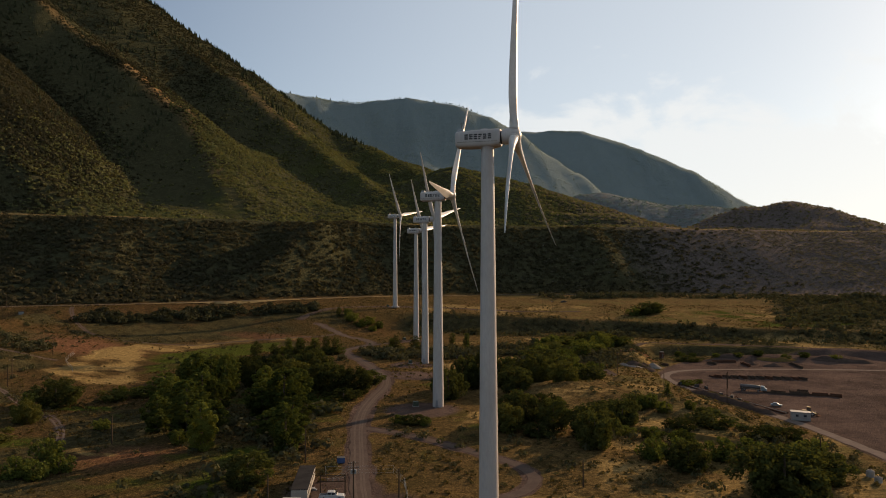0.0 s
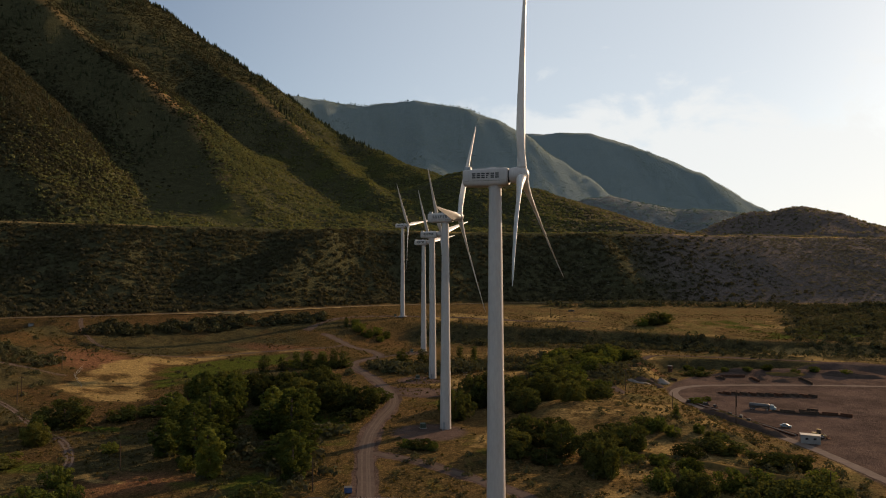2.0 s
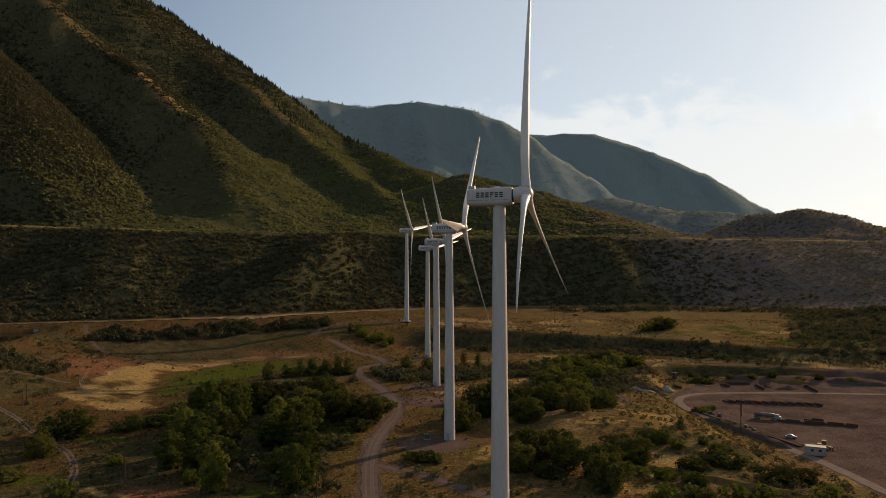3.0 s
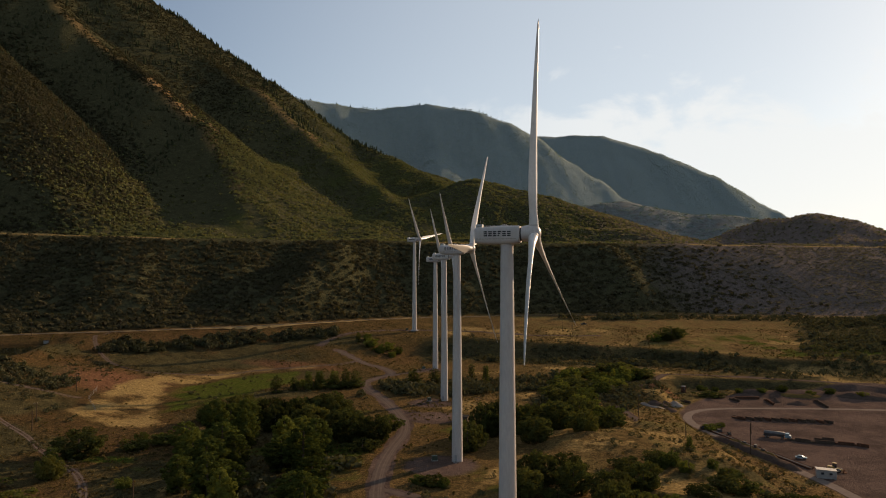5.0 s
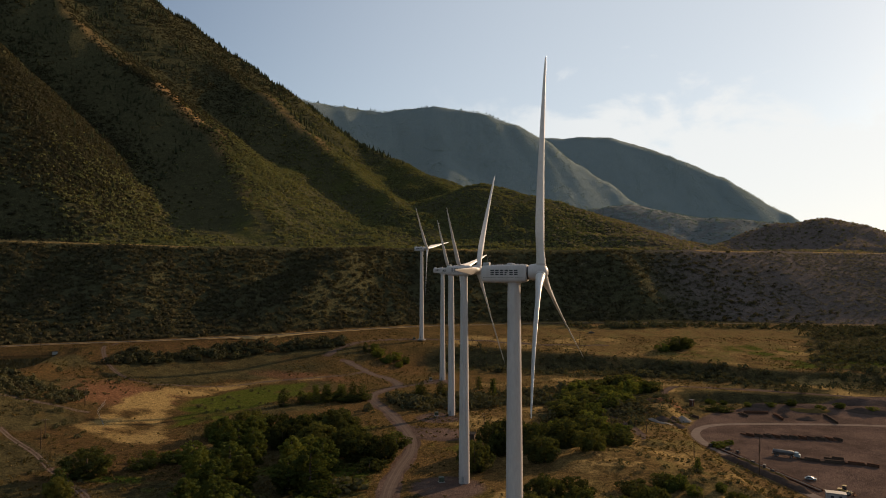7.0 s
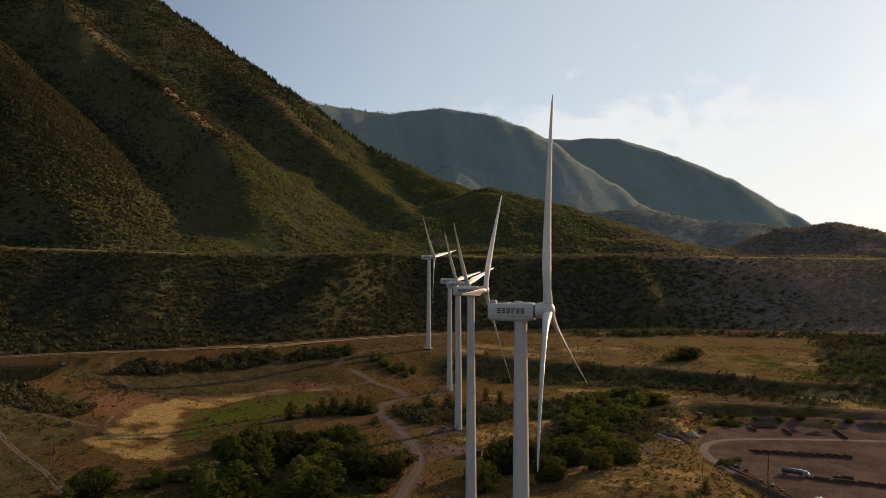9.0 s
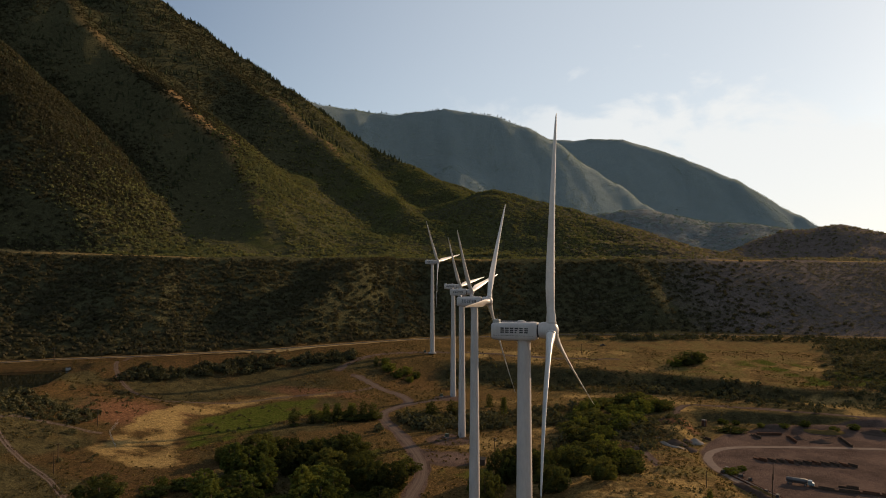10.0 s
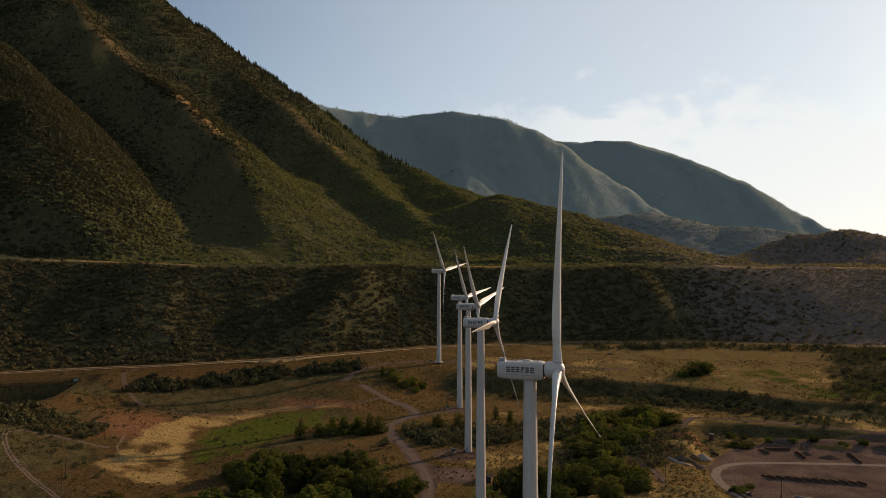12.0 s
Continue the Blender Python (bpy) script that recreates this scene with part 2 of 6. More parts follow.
M_LETTER = surface("dark_lettering_paint", (0.014, 0.013, 0.015), (0.022, 0.021, 0.023), 2.0, 0.6)
M_CONCRETE = surface("weathered_concrete", (0.36, 0.34, 0.31), (0.27, 0.25, 0.23), 0.6, 0.9, bumps=0.02)
M_LEAF_A = foliage("cottonwood_leaves", (0.044, 0.058, 0.016), (0.112, 0.132, 0.032), (0.074, 0.086, 0.024), 0.45)
M_LEAF_B = foliage("oak_brush_leaves", (0.037, 0.045, 0.016), (0.084, 0.092, 0.027), (0.06, 0.062, 0.022), 0.42)
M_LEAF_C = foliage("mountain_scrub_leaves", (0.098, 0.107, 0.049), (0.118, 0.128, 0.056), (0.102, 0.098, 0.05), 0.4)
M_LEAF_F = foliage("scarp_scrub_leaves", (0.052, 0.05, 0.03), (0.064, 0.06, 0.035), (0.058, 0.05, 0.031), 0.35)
# scrub colour lifted to suggest haze over the +x slopes
M_LEAF_H = foliage("haze_lightened_scrub", (0.150, 0.134, 0.106), (0.170, 0.150, 0.118), (0.152, 0.132, 0.104), 0.45)
M_LEAF_G = foliage("willow_thicket_leaves", (0.042, 0.046, 0.026), (0.074, 0.074, 0.040), (0.060, 0.054, 0.033), 0.28)
M_LEAF_D = foliage("sagebrush_leaves", (0.085, 0.066, 0.028), (0.165, 0.116, 0.05), (0.062, 0.054, 0.022), 0.35)
# distant woods: base colour paled and blued to suggest haze
M_LEAF_E = foliage("haze_tinted_woodland", (0.168, 0.222, 0.207), (0.190, 0.242, 0.224), (0.172, 0.226, 0.210), 0.3)
M_NEEDLE = foliage("fir_needles", (0.03, 0.037, 0.02), (0.042, 0.05, 0.027), (0.036, 0.042, 0.022), 0.15)
M_BARK = surface("grey_bark", (0.13, 0.10, 0.075), (0.08, 0.06, 0.045), 1.5, 0.95, bumps=0.05, stretch=(1, 1, 0.2))
M_POLE = surface("creosoted_wood", (0.085, 0.06, 0.04), (0.055, 0.04, 0.028), 1.0, 0.9, stretch=(1, 1, 0.1))
M_STEEL = surface("galvanised_steel", (0.36, 0.36, 0.36), (0.28, 0.28, 0.28), 1.5, 0.45, 0.7)
M_RUST = surface("rusty_steel", (0.13, 0.065, 0.04), (0.08, 0.045, 0.03), 0.8, 0.85, 0.1)

# ================= terrain =================
_tables = {}


def vnoise(x, y, seed):
    if seed not in _tables:
        _tables[seed] = np.random.RandomState(seed).rand(256, 256)
    g = _tables[seed]
    xi, yi = np.floor(x).astype(int), np.floor(y).astype(int)
    fx, fy = x - xi, y - yi
    fx, fy = fx * fx * (3 - 2 * fx), fy * fy * (3 - 2 * fy)
    a, b = g[xi % 256, yi % 256], g[(xi + 1) % 256, yi % 256]
    c, d = g[xi % 256, (yi + 1) % 256], g[(xi + 1) % 256, (yi + 1) % 256]
    return (a + (b - a) * fx) * (1 - fy) + (c + (d - c) * fx) * fy


def fbm(x, y, size, seed, octaves=4):
    total, amp, norm = 0.0, 1.0, 0.0
    for k in range(octaves):
        total = total + amp * (vnoise(x / size + 17.3 * k, y / size + 5.1 * k, seed + k) - 0.5)
        norm += amp
        amp, size = amp * 0.5, size * 0.5
    return total / norm


def sstep(a, b, x):
    t = np.clip((x - a) / (b - a), 0, 1)
    return t * t * (3 - 2 * t)


def line_y(x, pts):
    xs, ys = zip(*pts)
    return np.interp(x, xs, ys)


HIGHWAY = [(-900, 180), (-480, 405), (-312, 514), (-250, 540), (-175, 585), (-83, 664), (-40, 698), (70, 752), (229, 776), (364, 760), (452, 742), (900, 640)]
BENCH_EDGE = [(-1200, 520), (-700, 660), (-427, 738), (-300, 728), (-197, 800), (0, 860), (164, 912), (313, 950), (490, 1008), (620, 1000), (1200, 960)]
BANK_FOOT = [(-900, 60), (-480, 200), (-320, 330), (-250, 430), (-190, 470), (-100, 492), (-50, 560), (0, 596), (130, 570), (215, 510), (300, 490), (600, 410)]
BANK_TOP = [(-900, 150), (-480, 345), (-320, 480), (-250, 522), (-150, 596), (-60, 632), (0, 626), (130, 592), (215, 530), (300, 512), (600, 450)]
BANK_RISE = [(-300, 24), (-250, 24), (-150, 21), (-60, 17), (0, 12.5), (130, 9), (215, 8), (300, 7), (600, 5)]
POND = [(-271, 386), (-262, 400), (-262, 424), (-281, 486), (-292, 494), (-330, 480), (-420, 420), (-420, 340), (-330, 352)]

# crest lines of the mountains: (x, y, z) along the crest, then the slope of the flanks
RIDGES = [
    ([(-1500, 1960, 1260), (-1000, 1935, 908), (-816, 1920, 775), (-682, 1890, 673), (-528, 1879, 566), (-476, 1960, 538), (-337, 1900, 424), (-199, 1750, 343)], 0.8),
    ([(-1500, 1980, 1000), (-1050, 1680, 790), (-847, 1500, 618), (-696, 1380, 495), (-549, 1270, 404), (-422, 1175, 312), (-344, 1060, 223), (-281, 950, 160)], 0.85),
    ([(-648, 1720, 596), (-475, 1600, 475), (-345, 1492, 366), (-264, 1405, 305), (-165, 1270, 226), (-92, 1120, 161)], 0.85),
    ([(-1150, 1250, 720), (-806, 1050, 479), (-714, 1000, 410), (-619, 930, 326), (-535, 850, 229)], 0.9),
    ([(-900, 1000, 480), (-669, 900, 310), (-570, 850, 230), (-478, 790, 155)], 0.9),
    ([(-1500, 2600, 900), (-823, 2700, 715), (-684, 2750, 744), (-507, 2850, 723), (-332, 2920, 724), (-150, 2960, 755), (62, 2960, 725), (178, 2950, 675), (283, 2930, 610), (430, 2900, 500), (529, 2860, 426), (627, 2800, 343), (701, 2750, 288)], 0.95),
    ([(-152, 3013, 768), (-100, 2600, 470), (-40, 2250, 250)], 0.8),
    ([(-506, 2850, 723), (-400, 2500, 480), (-280, 2250, 340)], 0.75),
    ([(225, 3700, 759), (401, 3700, 752), (714, 3650, 742), (990, 3600, 646), (1211, 3500, 523), (1471, 3400, 342), (1610, 3300, 247)], 0.9),
    ([(-67, 1350, 205), (28, 1300, 236), (96, 1250, 213), (164, 1180, 174), (216, 1080, 134)], 0.43),
    ([(173, 1400, 192), (218, 1288, 166), (249, 1180, 133), (263, 1050, 110)], 0.4),
    ([(247, 2000, 220), (311, 1950, 236), (431, 1900, 246), (508, 1850, 226), (579, 1800, 205), (641, 1700, 196), (692, 1600, 168)], 0.37),
    ([(512, 1330, 122), (567, 1330, 163), (637, 1293, 170), (665, 1270, 147), (717, 1230, 108)], 0.42),
    ([(-337, 1900, 424), (-199, 1750, 343), (-106, 1600, 295), (-15, 1420, 232), (46, 1250, 171)], 0.45),
]


def wobble(x, y):
    return x + 24 * fbm(x, y, 170, 40, 4), y + 24 * fbm(x, y, 150, 50, 4)


def crest_height(x, y):
    """Smooth maximum of all crest lines, each falling away on both flanks."""
    xx, yy = wobble(x, y)
    best = np.full(x.shape, -400.0)
    soft = np.zeros(x.shape)
    for pts, k in RIDGES:
        top = np.full(x.shape, -400.0)
        rnd = 24.0  # roundness of the crest
        for (x0, y0, z0), (x1, y1, z1) in zip(pts, pts[1:]):
            dx, dy = x1 - x0, y1 - y0
            t = np.clip(((xx - x0) * dx + (yy - y0) * dy) / (dx * dx + dy * dy), 0, 1)
            d = np.hypot(xx - x0 - t * dx, yy - y0 - t * dy)
            zc = z0 + t * (z1 - z0)
            top = np.maximum(top, zc - k * (np.sqrt(d * d + rnd * rnd) - rnd))
        soft = soft + np.exp((top - 300) / 14)
    best = 300 + 14 * np.log(soft + 1e-30)
    return best


def in_poly(x, y, pts):
    inside = np.zeros(x.shape, bool)
    for (x0, y0), (x1, y1) in zip(pts, pts[1:] + pts[:1]):
        if y0 != y1:
            inside ^= ((y0 > y) != (y1 > y)) & (x < (x1 - x0) * (y - y0) / (y1 - y0) + x0)
    return inside


def poly_depth(x, y, pts):
    """Distance to the polygon's outline, positive inside."""
    d = np.full(x.shape, 1e9)
    for (x0, y0), (x1, y1) in zip(pts, pts[1:] + pts[:1]):
        dx, dy = x1 - x0, y1 - y0
        t = np.clip(((x - x0) * dx + (y - y0) * dy) / (dx * dx + dy * dy), 0, 1)
        d = np.minimum(d, np.hypot(x - x0 - t * dx, y - y0 - t * dy))
    return np.where(in_poly(x, y, pts), d, -d)


def mound(x, y, cx, cy, rx, ry, h):
    return h * np.exp(-(((x - cx) / rx) ** 2 + ((y - cy) / ry) ** 2))


def bench_edge(x):
    return line_y(x, BENCH_EDGE) + 30 * fbm(x, x * 0 + 3.0, 130, 21, 3)


BOWL = [(109, 360), (110, 395), (120, 425), (136, 468), (160, 474), (212, 459), (300, 430), (420, 390), (420, 120), (120, 120), (109, 215)]


def ground_z(x, y):
    x, y = np.asarray(x, float), np.asarray(y, float)
    # valley floor
    v = 1.6 * fbm(x, y, 60, 3, 4) * sstep(40, 200, np.hypot(x, y))
    v = v + sstep(215, 345, y) * np.interp(-x, [165, 205, 230, 258, 300], [0, 6, 12, 21, 22])
    yard = sstep(-5, 4, poly_depth(x, y, BOWL)) * sstep(140, 215, y)
    v = v * (1 - 0.8 * yard) - 5.0 * yard
    v = v + mound(x, y, 62, 296, 26, 22, 4.2) + mound(x, y, 40, 300, 10, 6, 1.5) + mound(x, y, 85, 270, 16, 14, 2.2)
    v = v + mound(x, y, 118, 434, 9, 14, 3.6) + mound(x, y, 106, 418, 14, 10, 2.6) + mound(x, y, 205, 448, 28, 8, 3.0) + mound(x, y, 240, 438, 18, 8, 3.6) + mound(x, y, 178, 446, 9, 6, 1.8)
    for cx, cy, rx, ry, h in ((48, 316, 10, 3.6, 2.2), (54, 303, 9, 3.4, 2.2), (64, 312, 9, 3.6, 2.0), (84, 335, 8, 5, 2.6), (40, 292, 8, 3.6, 1.6), (72, 324, 8, 4, 1.6)):
        v = v + mound(x, y, cx, cy, rx, ry, h) * (1 + 0.9 * fbm(x, y, 7, 12, 2))
    # bank and shelf below the highway
    foot, top, rise, hw = line_y(x, BANK_FOOT), line_y(x, BANK_TOP), line_y(x, BANK_RISE), line_y(x, HIGHWAY)
    wig = (9 + 20 * sstep(-30, 60, x)) * fbm(x, y, 55, 8, 4) * sstep(4, 50, hw - y)
    q = np.clip((y + wig - foot) / np.maximum(top - foot, 5), 0, 1)
    q2 = np.clip((y + wig - top) / np.maximum(hw - 5 - top, 5), 0, 1)
    z_hw = np.interp(x, [-300, -80, 0, 230, 900], [24.8, 24.8, 23.5, 21.8, 20])
    z = v * (1 - q) + rise * (q * q * (3 - 2 * q))
    z = np.where(y + wig > top, rise + (z_hw - rise) * q2 ** 1.2 + 1.2 * fbm(x, y, 40, 9, 3) * (1 - q2), z)
    # pond behind its dam
    dep = poly_depth(x, y, POND)
    z = np.where(dep > -14, z + (22.4 - z) * sstep(-14, -3, dep), z)
    z = np.where(dep > 0, 22.4 - 6 * sstep(0, 9, dep), z)
    # scarp up to the old lake bench
    edge = bench_edge(x)
    s = (y - hw - 9) / np.maximum(edge - hw - 9, 20)
    zb = np.interp(x, [-500, -300, 0, 200, 600], [110, 104, 103, 104, 101])
    gul = np.abs(fbm(x + 0.25 * y, y * 0.3, 120, 30, 4)) * 2
    up = np.clip(s, 0, 1)
    prof = 0.75 * up + 0.25 * up * up * (3 - 2 * up)
    scarp = z_hw + (zb - z_hw) * prof - (22 - 17 * sstep(120, 260, x)) * gul * np.sin(np.pi * up) ** 0.8 + 26 * np.sin(np.pi * up) * np.exp(-((x + 165 - 60 * up) / 30) ** 2) + 14 * np.sin(np.pi * up) * np.exp(-((x - 205 + 30 * up) / 22) ** 2) + 4 * fbm(x, y, 30, 33, 4) * np.sin(np.pi * up)
    z = np.where(s > 0, np.maximum(scarp, z_hw - 1), np.where(y > hw - 5, z_hw, z))
    tilt = np.interp(x, [-700, -450, -300, -200, -50, 100], [0.36, 0.33, 0.26, 0.2, 0.1, 0.02])
    run = np.clip(y - edge - 25, 0, 1000)
    bench = zb + tilt * run * np.minimum(run / 200, 1) ** 0.5 + 5 * fbm(x, y, 90, 60, 4)
    # mountains
    far = sstep(0, 60, y - edge)
    m = crest_height(x, y)
    rough = far * (1 - 0.25 * sstep(2000, 2400, y)) * (16 * fbm(x, y, 120, 70, 5) - 10 * np.abs(fbm(x, y, 90, 80, 4)) * 2)
    m = m + rough
    bench = bench + rough
    hill = np.maximum(bench, m * far + (1 - far) * bench)
    mixed = hill + 6 * np.exp(-((bench - m) / 14) ** 2) * far
    z = np.where(s > 1, mixed, z)
    return z


FIELD = [(-193, 344), (-196, 381), (-200, 425), (-189, 467), (-166, 493), (-142, 506), (-101, 523), (-96, 513), (-140, 493), (-156, 470), (-166, 444), (-168, 408), (-158, 378), (-148, 356), (-140, 342), (-146, 324), (-163, 330)]
LAWN = [(-152, 362), (-160, 380), (-168, 405), (-166, 438), (-156, 466), (-142, 486), (-114, 500), (-103, 464), (-121, 430), (-135, 385)]
YARD = [(112, 364), (118, 395), (128, 412), (150, 442), (260, 462), (300, 400), (250, 250), (170, 170), (132, 215), (131, 262), (122, 305)]
SHELF_DRY = [(-30, 640), (0, 632), (60, 615), (130, 598), (215, 536), (300, 518), (330, 560), (250, 640), (120, 680), (0, 690)]


DRIVE = [(-16, 140), (-18, 160), (-21, 180), (-24.5, 208), (-28, 237), (-29.5, 262), (-28.5, 290), (-26, 318), (-28, 343), (-34, 368), (-44, 400), (-57, 433), (-62, 458), (-55, 480), (-49, 494), (-58, 521), (-78, 545), (-97, 556)]
SPUR = [(-27, 238), (-12, 228), (1, 215), (12, 203), (20, 194), (23, 183), (19, 172), (9, 164)]
T4_LANE = [(-54, 482), (-40, 496), (-24, 512)]
TOP_LANE = [(84, 345), (83, 362), (80, 397), (82, 422), (100, 438), (116, 452), (134, 489), (146, 497), (180, 488), (212, 474), (252, 456), (330, 424)]
SHELF_LANE = [(-112, 562), (-103, 587), (-84, 618), (-50, 640), (0, 652), (60, 640), (120, 640)]
DIRT_LOOP = [(-200, 372), (-226, 368), (-242, 362), (-243, 350), (-226, 331), (-203, 314), (-185, 301), (-168, 284), (-151, 267), (-137, 253), (-124, 233), (-118, 219)]
YARD_TRACK = [(136, 215), (133, 262), (126, 300), (118, 345), (116, 372), (124, 392), (140, 402), (170, 404), (220, 402), (300, 390)]
VALLEY_LANE = [(-264, 530), (-258, 498), (-240, 470), (-212, 458), (-180, 474), (-140, 500), (-100, 520), (-78, 545)]


def smooth_line(pts, step):
    """A Catmull-Rom line through the points, in even steps."""
    p = [Vector(q) for q in pts]
    p = [2 * p[0] - p[1]] + p + [2 * p[-1] - p[-2]]
    out = []
    for a, b, c, d in zip(p, p[1:], p[2:], p[3:]):
        n = max(2, int((c - b).length / step))
        for k in range(n):
            t = k / n
            out.append(0.5 * ((2 * b) + (c - a) * t + (2 * a - 5 * b + 4 * c - d) * t * t + (3 * b - a - 3 * c + d) * t ** 3))
    out.append(p[-2])
    return out


def lane_mask(x, y, pts, half):
    """1 on a lane, fading over its ragged edges."""
    d = np.full(x.shape, 1e9)
    for (x0, y0), (x1, y1) in zip(pts, pts[1:]):
        dx, dy = x1 - x0, y1 - y0
        t = np.clip(((x - x0) * dx + (y - y0) * dy) / (dx * dx + dy * dy), 0, 1)
        d = np.minimum(d, np.hypot(x - x0 - t * dx, y - y0 - t * dy))
    return sstep(half + 2.2, half - 0.2, d + 2.5 * fbm(x, y, 9, 118, 2))


def poly_soft(x, y, pts, w=6.0):
    return sstep(-w, w, poly_depth(x, y, pts))


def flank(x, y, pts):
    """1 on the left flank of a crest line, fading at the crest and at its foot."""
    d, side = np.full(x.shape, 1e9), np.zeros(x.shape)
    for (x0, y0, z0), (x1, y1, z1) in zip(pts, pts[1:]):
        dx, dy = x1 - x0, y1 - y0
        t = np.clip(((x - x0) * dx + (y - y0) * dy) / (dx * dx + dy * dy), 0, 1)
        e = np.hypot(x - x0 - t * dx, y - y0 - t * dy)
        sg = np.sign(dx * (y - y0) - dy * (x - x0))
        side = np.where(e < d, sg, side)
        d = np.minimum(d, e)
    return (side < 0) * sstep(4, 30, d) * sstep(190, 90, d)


def zones(x, y, z):
    hw, edge = line_y(x, HIGHWAY), bench_edge(x)
    lawn = np.clip(poly_soft(x, y, LAWN, 12) * (0.95 + 2.6 * fbm(x, y, 24, 109, 3)), 0, 1)
    dry = 0 * x
    shelf = poly_soft(x, y, SHELF_DRY, 14)
    bx, by = x + 75 * fbm(x, y, 17, 130, 3), y + 48 * fbm(x, y, 12, 134, 3)
    for cx, cy, rx, ry, amt in ((48, 316, 11, 4, 0.95), (54, 303, 10, 4, 0.95), (64, 312, 10, 4, 0.9), (84, 335, 8, 5, 0.95), (40, 292, 9, 4, 0.8), (35, 402, 20, 14, 0.8), (72, 324, 8, 4, 0.7), (-10, 215, 22, 16, 0.4), (10, 380, 30, 20, 0.55), (20, 245, 16, 12, 0.8), (-90, 235, 14, 9, 0.9), (48, 204, 14, 6, 0.9), (62, 210, 10, 4, 0.8), (-100, 214, 12, 6, 0.9), (45, 225, 16, 7, 0.8), (-22, 335, 8, 12, 0.8), (100, 300, 10, 30, 0.6)):
        dry = np.maximum(dry, amt * np.exp(-(((bx - cx) / rx) ** 2 + ((by - cy) / ry) ** 2)))
    for cx, cy, rx, ry, amt in ((264, 596, 12, 12, 1.0), (274, 628, 13, 13, 1.1), (250, 516, 34, 7, 0.9)):
        dry = np.maximum(dry, amt * np.exp(-(((bx - cx) / rx) ** 2 + ((by - cy) / ry) ** 2)))
    dry = np.maximum(dry, shelf * sstep(200, 110, x) * sstep(-0.02, 0.16, fbm(x, 1.6 * y, 30, 127, 4)))
    dry = np.maximum(dry, 0.62 * shelf * sstep(260, 200, x) * (0.8 + 1.8 * fbm(x, y, 26, 111, 3)))
    # more dry grass on the +x side, which brightens it
    dry = np.maximum(dry, 0.85 * sstep(-30, 40, x) * sstep(560, 510, y) * sstep(60, 120, y) * np.clip(0.45 + 2.2 * fbm(x, y, 24, 112, 5), 0, 1))
    # dry grass on the spur crests, with their sunlit strip painted in as gold
    wx, wy = wobble(x, y)
    crest = np.zeros(x.shape)
    for pts, k in (RIDGES[1], RIDGES[2]):
        d = np.full(x.shape, 1e9)
        for (x0, y0, z0), (x1, y1, z1) in zip(pts[1:-1], pts[2:]):
            dx, dy = x1 - x0, y1 - y0
            t = np.clip(((wx - x0) * dx + (wy - y0) * dy) / (dx * dx + dy * dy), 0, 1)
            d = np.minimum(d, np.hypot(wx - x0 - t * dx, wy - y0 - t * dy))
        along = 0.34 + 0.8 * sstep(470, 400, z) * sstep(230, 280, z) if pts is RIDGES[1][0] else 0.42 * sstep(290, 330, z)
        crest = np.maximum(crest, along * np.exp(-(d / 16) ** 2) * np.clip(0.75 + 1.1 * fbm(x, y, 120, 97, 3), 0, 1) * np.clip(1.0 + 1.2 * fbm(x, y, 16, 96, 2), 0, 1))
    green = np.maximum(lawn, 0)
    for cx, cy, rx, ry, amt in ((-136, 274, 22, 6, 0.9), (-80, 180, 22, 14, 0.6), (-132, 221, 16, 10, 0.7), (-104, 262, 20, 8, 0.7), (-42, 270, 12, 26, 0.6), (-66, 210, 26, 22, 0.55), (70, 195, 30, 16, 0.6), (90, 470, 30, 22, 0.7), (20, 440, 40, 12, 0.6), (154, 457, 9, 4, 0.8), (131, 383, 12, 8, 0.6), (113, 345, 8, 22, 0.6), (200, 590, 70, 36, 0.55), (90, 640, 60, 20, 0.4), (-50, 470, 30, 12, 0.5)):
        green = np.maximum(green, amt * np.exp(-(((x - cx) / rx) ** 2 + ((y - cy) / ry) ** 2)))
    green = np.maximum(green, (0.45 + 0.4 * sstep(110, 190, x)) * shelf)
    green = np.maximum(green, 0.75 * sstep(110, 60, np.abs(x + 5)) * sstep(120, 150, y) * sstep(420, 340, y) * np.clip(0.4 + 2.2 * fbm(x, y, 26, 113, 3), 0, 1))
    gravel = poly_soft(x, y, YARD, 5)
    for cx, cy, r in ((-8, 266, 15), (-16, 391, 14), (-22, 514, 12), (8, 150, 14), (-26, 172, 13), (-14, 352, 15), (-15, 158, 14), (-28, 362, 9)):
        gravel = np.maximum(gravel, np.exp(-(((x - cx) ** 2 + (y - cy) ** 2) / r ** 2) ** 2))
    near = (y > 100) & (y < 680) & (np.abs(x) < 340)
    for pts, half in ((DRIVE, 3.0), (SPUR, 2.0), (T4_LANE, 2.2), (SHELF_LANE, 1.8), (TOP_LANE, 1.6), (DIRT_LOOP, 0.9), (VALLEY_LANE, 0.9)):
        fine_line = [(q.x, q.y) for q in smooth_line(pts, 8.0)]
        lane = np.zeros(x.shape)
        lane[near] = lane_mask(x[near], y[near], fine_line, half)
        gravel = np.maximum(gravel, lane * (1.0 if half > 1.5 else 0.6))
    brush = sstep(6, 22, y - hw) * (1.1 - 0.2 * sstep(0.02, 0.25, fbm(x, y, 160, 95, 4)))
    ragged = 26 * fbm(x, y, 40, 104, 3)
    bank = sstep(-48, -20, y + ragged - line_y(x, BANK_FOOT)) * sstep(8, -8, y + ragged - line_y(x, BANK_TOP)) * sstep(-60, -10, x)
    brush = np.maximum(brush, bank * np.clip(0.75 + 1.2 * fbm(x, y, 30, 105, 3), 0, 1))
